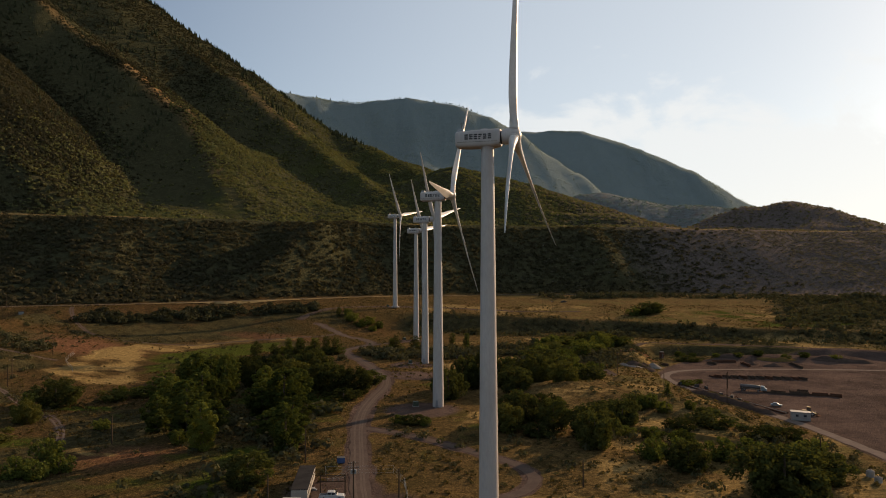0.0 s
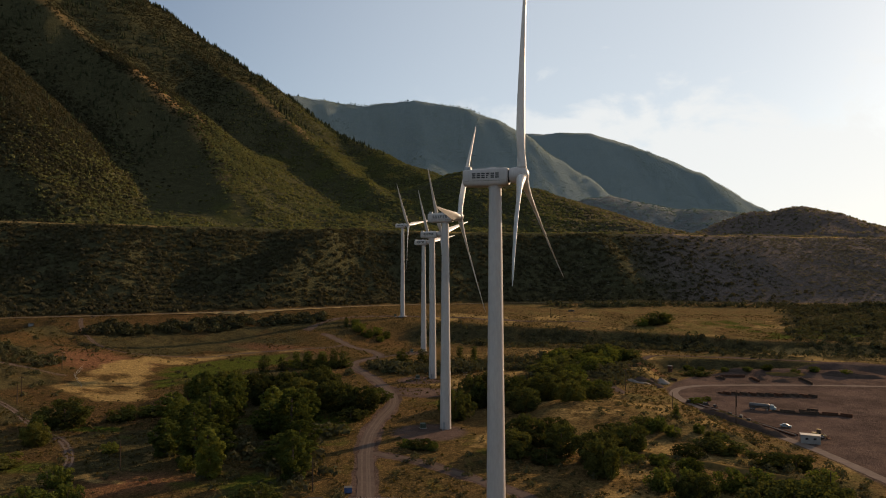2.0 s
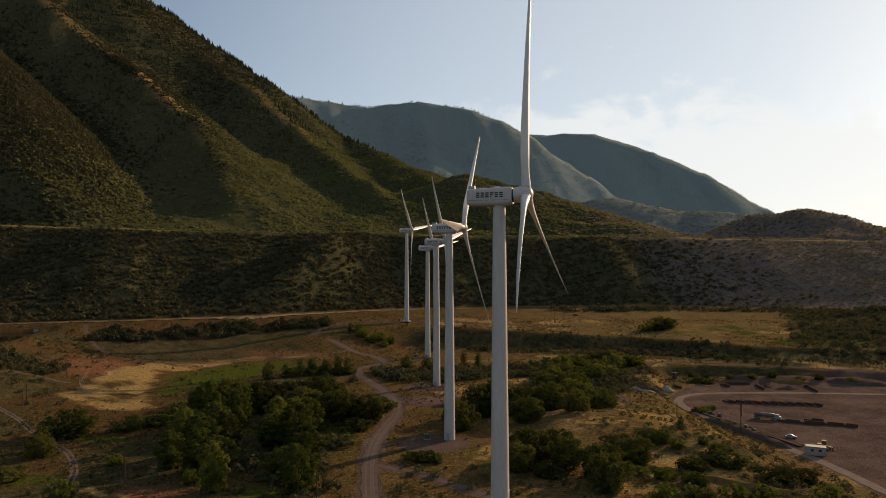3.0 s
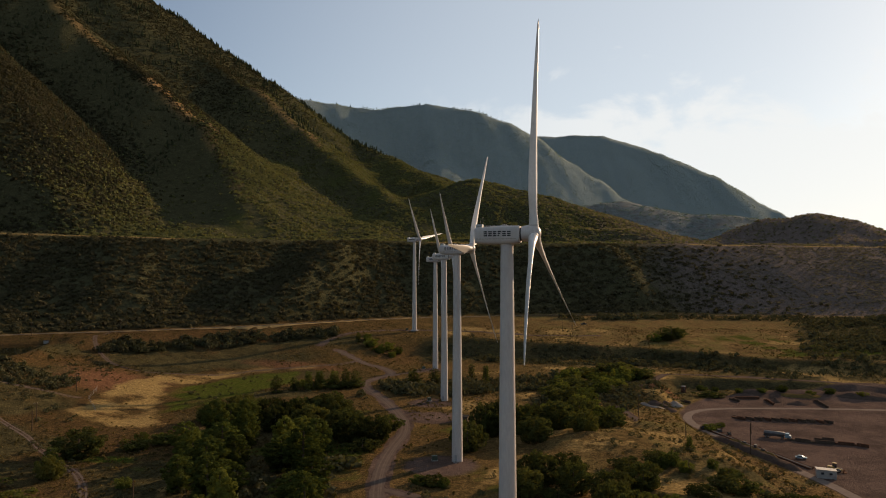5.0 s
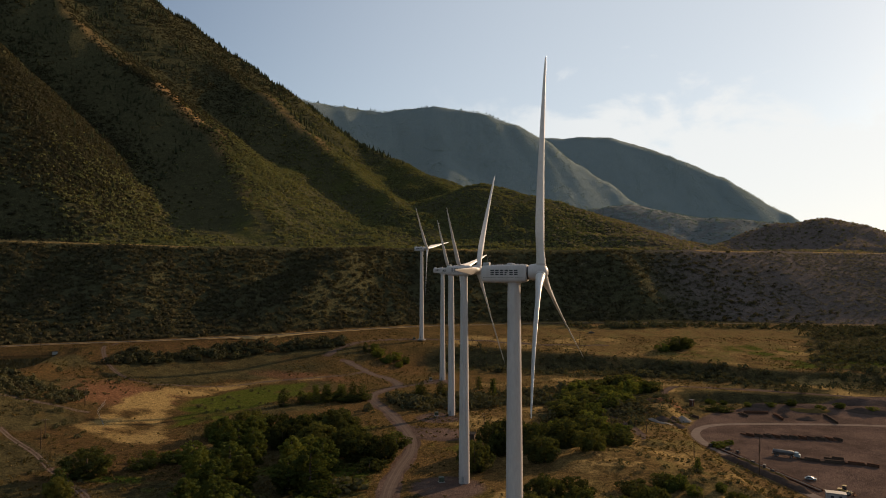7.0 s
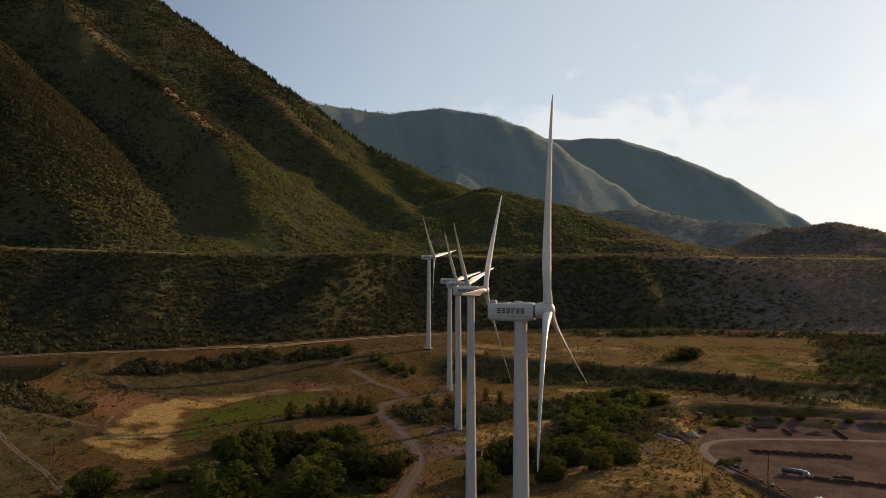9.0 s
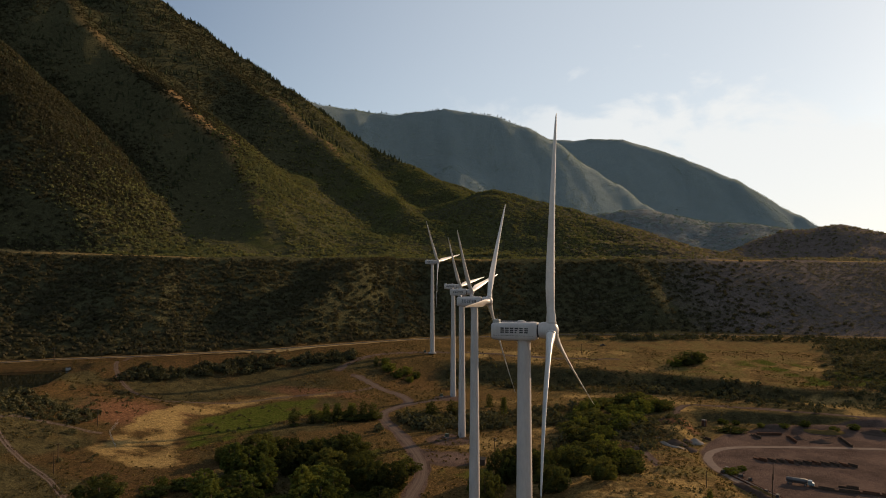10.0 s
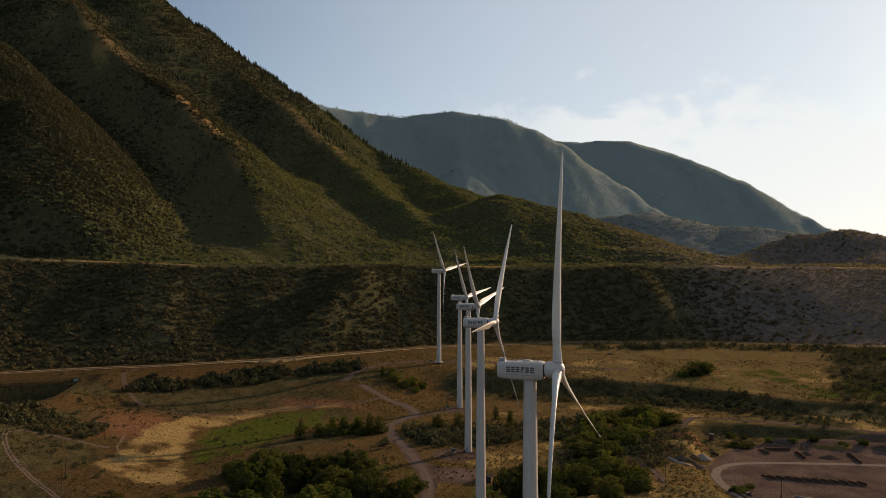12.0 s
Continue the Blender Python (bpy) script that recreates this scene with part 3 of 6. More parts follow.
    brush = np.maximum(brush, sstep(225, 285, x - 0.35 * (y - 520) + ragged) * sstep(-10, 20, y - line_y(x, BANK_TOP)) * sstep(0, -20, y - hw))
    brush = np.maximum(brush, 0.6 * sstep(5, 40, x + ragged) * sstep(380, 410, y) * sstep(20, -10, y - line_y(x, BANK_FOOT)) * sstep(2, -6, poly_depth(x, y, YARD)) * (0.75 + 1.6 * fbm(x, y, 25, 106, 3)))
    brush = np.maximum(brush, 0.55 * sstep(6, 40, hw - y) * sstep(60, 36, hw - y) * sstep(60, 160, x) * (0.7 + 1.6 * fbm(x, y, 45, 107, 3)))
    brush = np.maximum(brush, 0.8 * np.exp(-(((x - 108) / 26) ** 2 + ((y - 195) / 45) ** 2)))
    brush = np.maximum(brush, 0.7 * np.exp(-(((x - 85) / 40) ** 2 + ((y - 255) / 30) ** 2)) * (0.6 + 2 * fbm(x, y, 25, 101, 3)))
    brush = np.maximum(brush, 0.75 * np.exp(-(((x + 75) / 28) ** 2 + ((y - 265) / 75) ** 2)))
    # dark brush colour on the yard's back wall stands in for its shade
    brush = np.maximum(brush, sstep(14, 4, np.abs(poly_depth(x, y, BOWL))) * sstep(452, 462, y) * sstep(132, 142, x))
    ditch = np.exp(-((x + 60 - 0.08 * (y - 200) + 40 * fbm(x, y, 30, 119, 3)) / 13) ** 2) * sstep(140, 165, y) * sstep(285, 250, y)
    brush = np.maximum(brush, 0.85 * ditch)
    green = np.maximum(green, 0.8 * ditch * sstep(0.0, 0.2, fbm(x, y, 14, 123, 2) + 0.08))
    soil = 0.75 * np.exp(-(((x + 205) / 40) ** 2 + ((y - 420) / 45) ** 2)) + np.exp(-(((x - 118) / 13) ** 2 + ((y - 440) / 20) ** 2))
    soil = np.maximum(soil, 0.6 * np.exp(-(((x + 90) / 30) ** 2 + ((y - 205) / 20) ** 2)))
    soil = np.maximum(soil, 0.65 * np.exp(-(((x + 120) / 60) ** 2 + ((y - 515) / 14) ** 2)))
    soil = np.maximum(soil, 0.3 * sstep(-60, -120, x) * sstep(20, 50, hw - y) * (1 - poly_soft(x, y, FIELD, 8)) * np.clip(0.75 + 1.8 * fbm(x, y, 38, 115, 3), 0, 1))
    # where the painted haze goes: half on the low hills, full on far ranges
    haze_tint = np.clip(0.5 * sstep(1300, 1480, y) * sstep(120, 320, x) + sstep(1950, 2300, y), 0, 1)
    # greener ground lightens these slopes, painting in their sunlit haze
    green = np.maximum(green, 0.42 * sstep(30, 120, y - edge) * sstep(-420, -260, x) * sstep(330, 150, x) * sstep(2100, 1900, y) * (0.8 + 1.2 * fbm(x, y, 80, 103, 3)))
    green = np.maximum(lawn, green * (1 - 0.9 * np.clip(1.3 * dry, 0, 1)) * np.where(y < hw, np.clip(0.85 + 2.6 * fbm(x, y, 11, 114, 3), 0, 1), 1))
    # patches of brush colour darken the pasture towards -x
    weeds = sstep(-40, -110, x) * sstep(30, 60, hw - y) * (1 - poly_soft(x, y, FIELD, 8)) * (1 - lawn) * np.clip(0.55 + 2.0 * fbm(x, y, 32, 108, 4), 0, 1)
    brush = np.maximum(brush, weeds)
    dry = np.maximum(dry * np.clip(0.66 + 2.6 * fbm(x, y, 22, 98, 3), 0, 1.15), poly_soft(x + 14 * fbm(x, y, 12, 101, 3), y, FIELD, 9) * (1 - lawn) * np.clip(0.62 + 1.3 * fbm(x, y, 14, 100, 4) + 0.2 * sstep(-178, -194, x), 0, 0.9))
    dry = np.maximum(dry, 1.1 * np.exp(-(((x - 262) / 15) ** 2 + ((y - 594) / 9) ** 2) ** 1.5) * np.clip(0.9 + 1.5 * fbm(x, y, 12, 116, 2), 0, 1))
    dry = np.maximum(dry, 0.75 * np.exp(-((y - edge - 4) / 11) ** 2) * sstep(-0.14, 0.06, fbm(x, y, 130, 90, 3)))
    # haze-lightened ground fades in towards +x, above the highway
    bare = 0.9 * sstep(20, 430, x) * sstep(4, 18, y - hw) * sstep(2300, 1900, y) * (0.9 + 0.35 * fbm(x, y, 90, 99, 3))
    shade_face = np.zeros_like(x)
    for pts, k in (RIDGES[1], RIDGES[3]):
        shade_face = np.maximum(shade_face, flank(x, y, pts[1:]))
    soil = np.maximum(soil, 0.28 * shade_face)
    return np.stack([dry, green, gravel, crest], -1), np.stack([brush, soil, haze_tint, bare], -1)


def mesh_arrays(name, verts, faces, material, smooth=False):
    """A mesh from arrays of corner places and of equal-sized faces."""
    verts, faces = np.ascontiguousarray(verts, np.float32), np.ascontiguousarray(faces, np.int32)
    me = bpy.data.meshes.new(name)
    n, k = faces.shape
    me.vertices.add(len(verts))
    me.vertices.foreach_set("co", verts.ravel())
    me.loops.add(n * k)
    me.loops.foreach_set("vertex_index", faces.ravel())
    me.polygons.add(n)
    me.polygons.foreach_set("loop_start", np.arange(0, n * k, k, dtype=np.int32))
    me.polygons.foreach_set("use_smooth", np.full(n, smooth))
    me.update(calc_edges=True)
    me.validate()
    me.materials.append(material)
    return me


def build_ground():
    dense = np.arange(-46, 42.01, 0.2)
    rest = np.arange(42.01 + 3, 360 - 46 - 1.5, 3.2)
    ang = np.radians(np.concatenate([dense, rest]))
    r, radii = 12.0, []
    while r < 4900:
        radii.append(r)
        r *= 1.03 if r < 110 else 1.0085 if r < 1300 else 1.013
    radii = np.array(radii + [4950.0])
    A, R = np.meshgrid(ang, radii)
    X, Y = R * np.sin(A), R * np.cos(A)
    Z = ground_z(X, Y)
    back = sstep(0, -60, Y)
    Z = Z * (1 - back)
    nr, na = X.shape
    verts = np.stack([X, Y, Z], -1).reshape(-1, 3)
    verts = np.vstack([verts, [[0, 0, 0]]])
    i = np.arange(nr - 1)[:, None] * na
    j = np.arange(na)[None, :]
    j2 = (j + 1) % na
    quads = np.stack([i + j, i + na + j, i + na + j2, i + j2], -1).reshape(-1, 4)
    centre = len(verts) - 1
    fan = np.stack([np.full(na, centre), np.arange(na), (np.arange(na) + 1) % na, np.full(na, centre)], -1)
    me = bpy.data.meshes.new("ground")
    tri = fan[:, :3]
    loops = np.concatenate([quads.ravel(), tri.ravel()]).astype(np.int32)
    starts = np.concatenate([np.arange(len(quads)) * 4, len(quads) * 4 + np.arange(len(tri)) * 3]).astype(np.int32)
    me.vertices.add(len(verts))
    me.vertices.foreach_set("co", verts.astype(np.float32).ravel())
    me.loops.add(len(loops))
    me.loops.foreach_set("vertex_index", loops)
    me.polygons.add(len(starts))
    me.polygons.foreach_set("loop_start", starts)
    me.polygons.foreach_set("use_smooth", np.full(len(starts), True))
    me.update(calc_edges=True)
    me.materials.append(M_GROUND)
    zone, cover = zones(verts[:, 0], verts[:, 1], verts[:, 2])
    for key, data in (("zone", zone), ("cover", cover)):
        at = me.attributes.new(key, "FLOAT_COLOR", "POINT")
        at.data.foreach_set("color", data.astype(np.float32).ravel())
    return tagged(new("ground", me), "valley floor of dry pasture rising to scrub covered mountains", "ground", kind="structure")


build_ground()


def gz(x, y):
    return float(ground_z(np.array([x]), np.array([y]))[0])


def ribbon(name, pts, width, material, lift, offset=0.0, rough=0.0, seed=0):
    """A strip laid on the ground along a line, with slightly uneven edges."""
    line = smooth_line(pts, 2.0)
    across = 5
    rows = []
    for i, p in enumerate(line):
        d = (line[min(i + 1, len(line) - 1)] - line[max(i - 1, 0)]).normalized()
        side = Vector((d.y, -d.x))
        wl_, wr_ = (width / 2 + rough * noise.noise((i * 0.31, seed, s)) for s in (0.0, 9.0))
        for k in range(across):
            f = k / (across - 1)
            q = p + side * (offset - wl_ + (wl_ + wr_) * f)
            rows.append((q.x, q.y))
    xy = np.array(rows)
    z = ground_z(xy[:, 0], xy[:, 1]) + lift
    verts = np.column_stack([xy, z])
    n = len(line)
    faces = [(i * across + k, i * across + k + 1, (i + 1) * across + k + 1, (i + 1) * across + k) for i in range(n - 1) for k in range(across - 1)]
    return new(name, mesh_arrays(name, verts, np.array(faces), material, True))


def part(name, bm, material, parent, label=""):
    me = bpy.data.meshes.new(name)
    bm.to_mesh(me)
    bm.free()
    me.materials.append(material)
    ob = new(name, me)
    ob.parent = parent
    if label:
        ob["label"] = label
    return ob


hw_pts = [(x, float(line_y(x, HIGHWAY))) for x in range(-480, 457, 12)]
tagged(ribbon("road", DRIVE, 5.0, M_ROAD, 0.06, rough=0.9), "grey gravel service road winding past the turbines", "road", kind="structure")
for off in (-1.15, 1.15, 0.4):
    tagged(ribbon("wheel_track", DRIVE, 0.55, M_RUT, 0.075, off, 0.15, int(off * 10)), "pale wheel track worn into the gravel road", "wheel track", kind="structure")
tagged(ribbon("road", SPUR, 3.2, M_ROAD, 0.05, rough=0.6), "narrow gravel lane through dry grass", "road", kind="structure")
tagged(ribbon("road", T4_LANE, 3.6, M_ROAD, 0.07, rough=0.5), "gravel lane to a turbine base", "road", kind="structure")
tagged(ribbon("road", SHELF_LANE, 2.8, M_ROAD, 0.08, rough=0.5), "dirt lane climbing the grassy shelf", "road", kind="structure")
for off in (-0.85, 0.85):
    tagged(ribbon("wheel_track", DIRT_LOOP, 0.7, M_RUT, 0.05, off, 0.2, 3), "bare wheel track curving through the pasture", "wheel track", kind="structure")
    tagged(ribbon("wheel_track", VALLEY_LANE, 0.8, M_ROAD, 0.07, off, 0.25, 4), "bare wheel track round the mown field", "wheel track", kind="structure")
tagged(ribbon("road", YARD_TRACK, 4.4, M_LOOP, 0.10, rough=0.6), "pale gravel track round the storage yard", "road", kind="structure")
tagged(ribbon("road", TOP_LANE, 2.4, M_ROAD, 0.08, rough=0.5), "dirt lane along the cut above the storage yard", "road", kind="structure")
tagged(ribbon("highway", hw_pts, 6.6, M_ASPHALT, 0.35), "paved highway along the foot of the scarp", "road", kind="structure")
for off, wd in ((4.2, 1.6), (-4.4, 1.8)):
    tagged(ribbon("verge", hw_pts, wd, M_VERGE, 0.32, off, 0.9, 5), "strip of dry grass beside the highway", "verge", kind="structure")

# ================= wind turbines =================


def loft(bm, rings, cap=True):
    """Skin closed rings of equal size; returns the faces."""
    made = [[bm.verts.new(p) for p in ring] for ring in rings]
    n = len(made[0])
    for a, b in zip(made, made[1:]):
        for k in range(n):
            bm.faces.new((a[k], a[(k + 1) % n], b[(k + 1) % n], b[k]))
    if cap:
        bm.faces.new(list(reversed(made[0])))
        bm.faces.new(made[-1])
    for f in bm.faces:
        f.smooth = True
    if cap:
        for f in list(bm.faces)[-2:]:
            f.smooth = False
            for ed in f.edges:
                ed.smooth = False
    return made


def circle(r, z, n=32, cx=0.0, cy=0.0):
    return [(cx + r * math.cos(2 * math.pi * k / n), cy + r * math.sin(2 * math.pi * k / n), z) for k in range(n)]


def tube(r0, r1, z0, z1, n=32, steps=1):
    bm = bmesh.new()
    loft(bm, [circle(r0 + (r1 - r0) * i / steps, z0 + (z1 - z0) * i / steps, n) for i in range(steps + 1)])
    return bm


def box(sx, sy, sz, at=(0, 0, 0), bevel=0.0, rz=0.0):
    bm = bmesh.new()
    bmesh.ops.create_cube(bm, size=1)
    bmesh.ops.scale(bm, vec=(sx, sy, sz), verts=bm.verts)
    if bevel:
        bmesh.ops.bevel(bm, geom=bm.edges[:], offset=bevel, segments=2, affect="EDGES")
    bmesh.ops.rotate(bm, matrix=Matrix.Rotation(radians(rz), 3, "Z"), verts=bm.verts)
    bmesh.ops.translate(bm, vec=at, verts=bm.verts)
    return bm


def rod(p, q, r0, r1=None, n=8):
    """A tapered bar from p to q."""
    p, q = Vector(p), Vector(q)
    r1 = r0 if r1 is None else r1
    turn = (q - p).to_track_quat("Z", "Y").to_matrix()
    bm = bmesh.new()
    ring = lambda c, r: [c + turn @ Vector((r * math.cos(2 * math.pi * k / n), r * math.sin(2 * math.pi * k / n), 0)) for k in range(n)]
    loft(bm, [ring(p, r0), ring(q, r1)])
    return bm


def merge(*parts):
    """Several meshes of one part in one."""
    out = bmesh.new()
    for b in parts:
        me = bpy.data.meshes.new("tmp")
        b.to_mesh(me)
        b.free()
        out.from_mesh(me)
        bpy.data.meshes.remove(me)
    return out


def blade_mesh():
    """Blade along +z, leading edge towards +x."""
    bm = bmesh.new()
    stations = [(1.1, 1.9, 1.0, 0), (2.6, 1.9, 1.0, 0), (4.2, 2.2, 0.72, 6), (6.2, 2.75, 0.45, 10), (8.4, 3.05, 0.32, 10), (11, 2.95, 0.27, 9), (15, 2.62, 0.23, 7),
                (20, 2.15, 0.21, 5), (26, 1.68, 0.19, 3.5), (32, 1.28, 0.18, 2), (38, 0.9, 0.17, 1), (42, 0.6, 0.16, 0), (43.5, 0.36, 0.16, 0), (44.1, 0.10, 0.2, 0)]
    rings = []
    for r, chord, thick, twist in stations:
        ring = []
        bend = 0.0009 * r * r * 0.55
        for k in range(16):
            a = 2 * math.pi * k / 16
            cx, cy = math.cos(a), math.sin(a)
            lead = 0.5 if thick > 0.9 else 0.34
            px = chord * (0.5 * cx + (lead - 0.5))
            sharp = 1.0 if thick > 0.9 else (0.55 + 0.45 * cx if cx < 0 else 1.0)
            py = 0.5 * chord * thick * cy * sharp
            tw = radians(54 + twist)
            ring.append((px * math.cos(tw) - py * math.sin(tw) + bend, px * math.sin(tw) + py * math.cos(tw), r))
        rings.append(ring)
    loft(bm, rings)
    return bm


def super_ring(x, hw_, zc, hh, n=28, p=4.0):
    out = []
    for k in range(n):
        a = 2 * math.pi * k / n
        c, s = math.cos(a), math.sin(a)
        out.append((x, hw_ * math.copysign(abs(c) ** (2 / p), c), zc + hh * math.copysign(abs(s) ** (2 / p), s)))
    return out


def wind_turbine():
    """Tower on the ground, machine house, hub and three blades; rotor axis along the thing's own +x."""
    root = new("wind_turbine")
    part("foundation", tube(3.6, 3.3, -0.6, 0.35), M_CONCRETE, root, "weathered concrete foundation ring")
    joints = (0.35, 20.0, 44.0, 78.2)
    rad = lambda z: 2.1 - 0.78 * (z / 78.2)
    for a, b in zip(joints, joints[1:]):
        ob = part("tower_section", tube(rad(a), rad(b), a, b, 48), M_WHITE, root)
    for z in joints[1:3]:
        part("flange", tube(rad(z) + 0.035, rad(z) + 0.035, z - 0.09, z + 0.09, 48), M_WHITE, root)
    door = part("door", box(0.12, 0.9, 2.1, (0, -2.09, 2.2), 0.03, 90), M_STEEL, root, "grey steel entry door")
    part("stair", merge(*[box(1.1, 0.3, 0.06, (0, -2.4 - 0.28 * k, 1.1 - 0.19 * k)) for k in range(5)]), M_STEEL, root, "short galvanised stair")
    part("yaw_ring", tube(1.42, 1.5, 78.1, 78.55, 40), M_WHITE, root)
    # machine house
    bm = bmesh.new()
    prof = [(-6.62, 1.35, 80.35, 1.45), (-6.45, 1.6, 80.32, 1.66), (-5.9, 1.72, 80.28, 1.75), (-4.0, 1.82, 80.27, 1.85), (-1.0, 1.9, 80.3, 1.92), (1.4, 1.9, 80.36, 1.9), (2.55, 1.82, 80.44, 1.82), (2.85, 1.66, 80.5, 1.66)]
    loft(bm, [super_ring(px, w, zc, h, p=4.6) for px, w, zc, h in prof])
    nacelle = part("nacelle", bm, M_WHITE, root, "off-white fibreglass machine house")
    part("seam", merge(*[box(8.4, 0.03, 0.05, (-1.9, s * 1.895, 79.55), 0.0) for s in (-1, 1)]), M_DARK, nacelle)
    dome = bmesh.new()
    bmesh.ops.create_uvsphere(dome, u_segments=16, v_segments=8, radius=1.0)
    bmesh.ops.scale(dome, vec=(1.0, 0.7, 0.38), verts=dome.verts)
    bmesh.ops.translate(dome, vec=(-0.6, 0, 82.2), verts=dome.verts)
    for f in dome.faces:
        f.smooth = True
    part("roof_vent", dome, M_WHITE, nacelle)
    part("roof_hatch", box(1.1, 0.9, 0.16, (-2.9, -0.2, 82.17), 0.04), M_WHITE, nacelle)
    part("roof_hatch", box(0.7, 0.7, 0.16, (1.7, 0.3, 82.22), 0.04), M_WHITE, nacelle)
    part("roof_rail", merge(*[rod((-6.0, s * 1.05, 82.3), (2.0, s * 1.05, 82.35), 0.03) for s in (-1, 1)], *[rod((px, s * 1.05, 81.9), (px, s * 1.05, 82.33), 0.03) for s in (-1, 1) for px in (-5.8, -3.6, -1.2, 1.2)]), M_STEEL, nacelle)
    part("cooler", box(1.3, 1.5, 0.75, (-5.75, 0, 82.3), 0.06), M_STEEL, nacelle, "grey rear cooler box")
    part("sensor_mast", merge(rod((-5.2, 0.5, 82.5), (-5.2, 0.5, 84.2), 0.05), rod((-5.5, -0.5, 82.5), (-5.5, -0.5, 83.8), 0.05), rod((-5.2, 0.15, 84.1), (-5.2, 0.85, 84.1), 0.04), rod((-5.75, -0.5, 83.75), (-5.25, -0.5, 83.75), 0.04)), M_DARK, nacelle, "dark wind sensor mast")
    for k in range(6):  # a row of dark marks on each flank
        for s in (-1, 1):
            w, px = 0.74, -4.15 + 0.98 * k
            hh = 1.84 + 0.05 * k / 5
            part("marking", merge(*[box(w, 0.02, 0.27, (px, s * (hh + 0.012), 80.62 + dz)) for dz in (-0.4, 0.0, 0.4)]), M_LETTER, nacelle, "plain dark marking bars")
    part("shaft_gap", collar_ring(2.85, 3.08, 1.36), M_DARK, root, "dark gap between nacelle and hub")
    return root


def collar_ring(x0, x1, r):
    bm = bmesh.new()
    loft(bm, [[(xx, r * math.cos(2 * math.pi * k / 28), 80.5 + r * math.sin(2 * math.pi * k / 28)) for k in range(28)] for xx in (x0, x1)])
    return bm


AXIS_TILT, CONE = 3.0, 3.3
BLADE = blade_mesh()
BLADE_ME = bpy.data.meshes.new("blade")
BLADE.to_mesh(BLADE_ME)
BLADE.free()
BLADE_ME.materials.append(M_BLADE)
SPIN_PROFILE = [(-2.4, 1.45), (-2.0, 1.62), (-0.9, 1.72), (0.2, 1.68), (0.8, 1.5), (1.2, 1.15), (1.42, 0.7), (1.52, 0.25), (1.54, 0.02)]


def add_rotor(root, phase):
    """Spinner and blades, turned to phase degrees (0: one blade straight up, then away from the rotor's left)."""
    bm = bmesh.new()
    loft(bm, [[(px, r * math.cos(2 * math.pi * k / 32), r * math.sin(2 * math.pi * k / 32)) for k in range(32)] for px, r in SPIN_PROFILE])
    hub = part("spinner", bm, M_WHITE, root, "rounded off-white spinner")
    hub.matrix_basis = pose(5.55, 0, 80.72, 0, -AXIS_TILT, 0)
    for k in range(3):
        b = new("blade", BLADE_ME)
        b.parent = hub
        b.matrix_basis = pose(0, 0, 0, -(phase + 120 * k), 0, 0) @ pose(0, 0, 0, 0, CONE, 0)
        sock = new("blade_root_collar", COLLAR_ME)
        sock.parent = hub
        sock.matrix_basis = pose(0, 0, 0, -(phase + 120 * k), 0, 0) @ pose(0, 0, 0, 0, CONE, 0)


_c = tube(1.06, 1.06, 1.35, 1.75, 28)
COLLAR_ME = bpy.data.meshes.new("blade_root_collar")
_c.to_mesh(COLLAR_ME)
_c.free()
COLLAR_ME.materials.append(M_WHITE)

TURBINES = [(9.35, 148.4, 0.0, 0.0, -14.8), (-1.9, 272.3, 0.0, 30.0, -14.8), (-10.0, 398.9, -0.9, -42.0, -17.0), (-19.6, 521, -1.2, -38.0, -20.0), (-42.6, 636.2, 17.5, -39.0, -21.0)]
for tx, ty, tz, ph, heading in TURBINES:
    t_root = wind_turbine()
    add_rotor(t_root, ph)
    t_root.matrix_basis = pose(tx, ty, tz, 0, 0, heading)
    tagged(t_root, "tall off-white wind turbine with three feathered blades", "wind turbine", "row of wind turbines")

# ================= vegetation =================


def leaf_cloud(rng, lobes, n, size, up=0.25):
    """Many small leaf quads spread through ellipsoid lobes, denser towards their skins. Returns corner places (n, 4, 3)."""
    w = np.array([l[3] * l[4] for l in lobes], float)
    pick = rng.choice(len(lobes), n, p=w / w.sum())
    L = np.array(lobes, float)[pick]
    d = rng.normal(size=(n, 3))
    d /= np.linalg.norm(d, axis=1)[:, None]
    d[:, 2] = np.where(rng.rand(n) < up, np.abs(d[:, 2]), d[:, 2])
    rad = 0.55 + 0.5 * rng.rand(n) ** 0.6
    c = L[:, :3] + d * L[:, 3:6] * rad[:, None]
    nrm = d + 0.55 * rng.normal(size=(n, 3))
    nrm /= np.linalg.norm(nrm, axis=1)[:, None]
    t = np.cross(nrm, rng.normal(size=(n, 3)))
    t /= np.linalg.norm(t, axis=1)[:, None]
    b = np.cross(nrm, t)
    s = size * (0.6 + 0.8 * rng.rand(n))[:, None]
    a = 0.6 + 0.5 * rng.rand(n)[:, None]
    return np.stack([c - t * s * 0.5, c + b * s * 0.5 * a, c + t * s * 0.5, c - b * s * 0.5 * a], 1)


def cloud_mesh(name, quads, material):
    q = np.asarray(quads).reshape(-1, 3)
    return mesh_arrays(name, q, np.arange(len(q)).reshape(-1, 4), material)


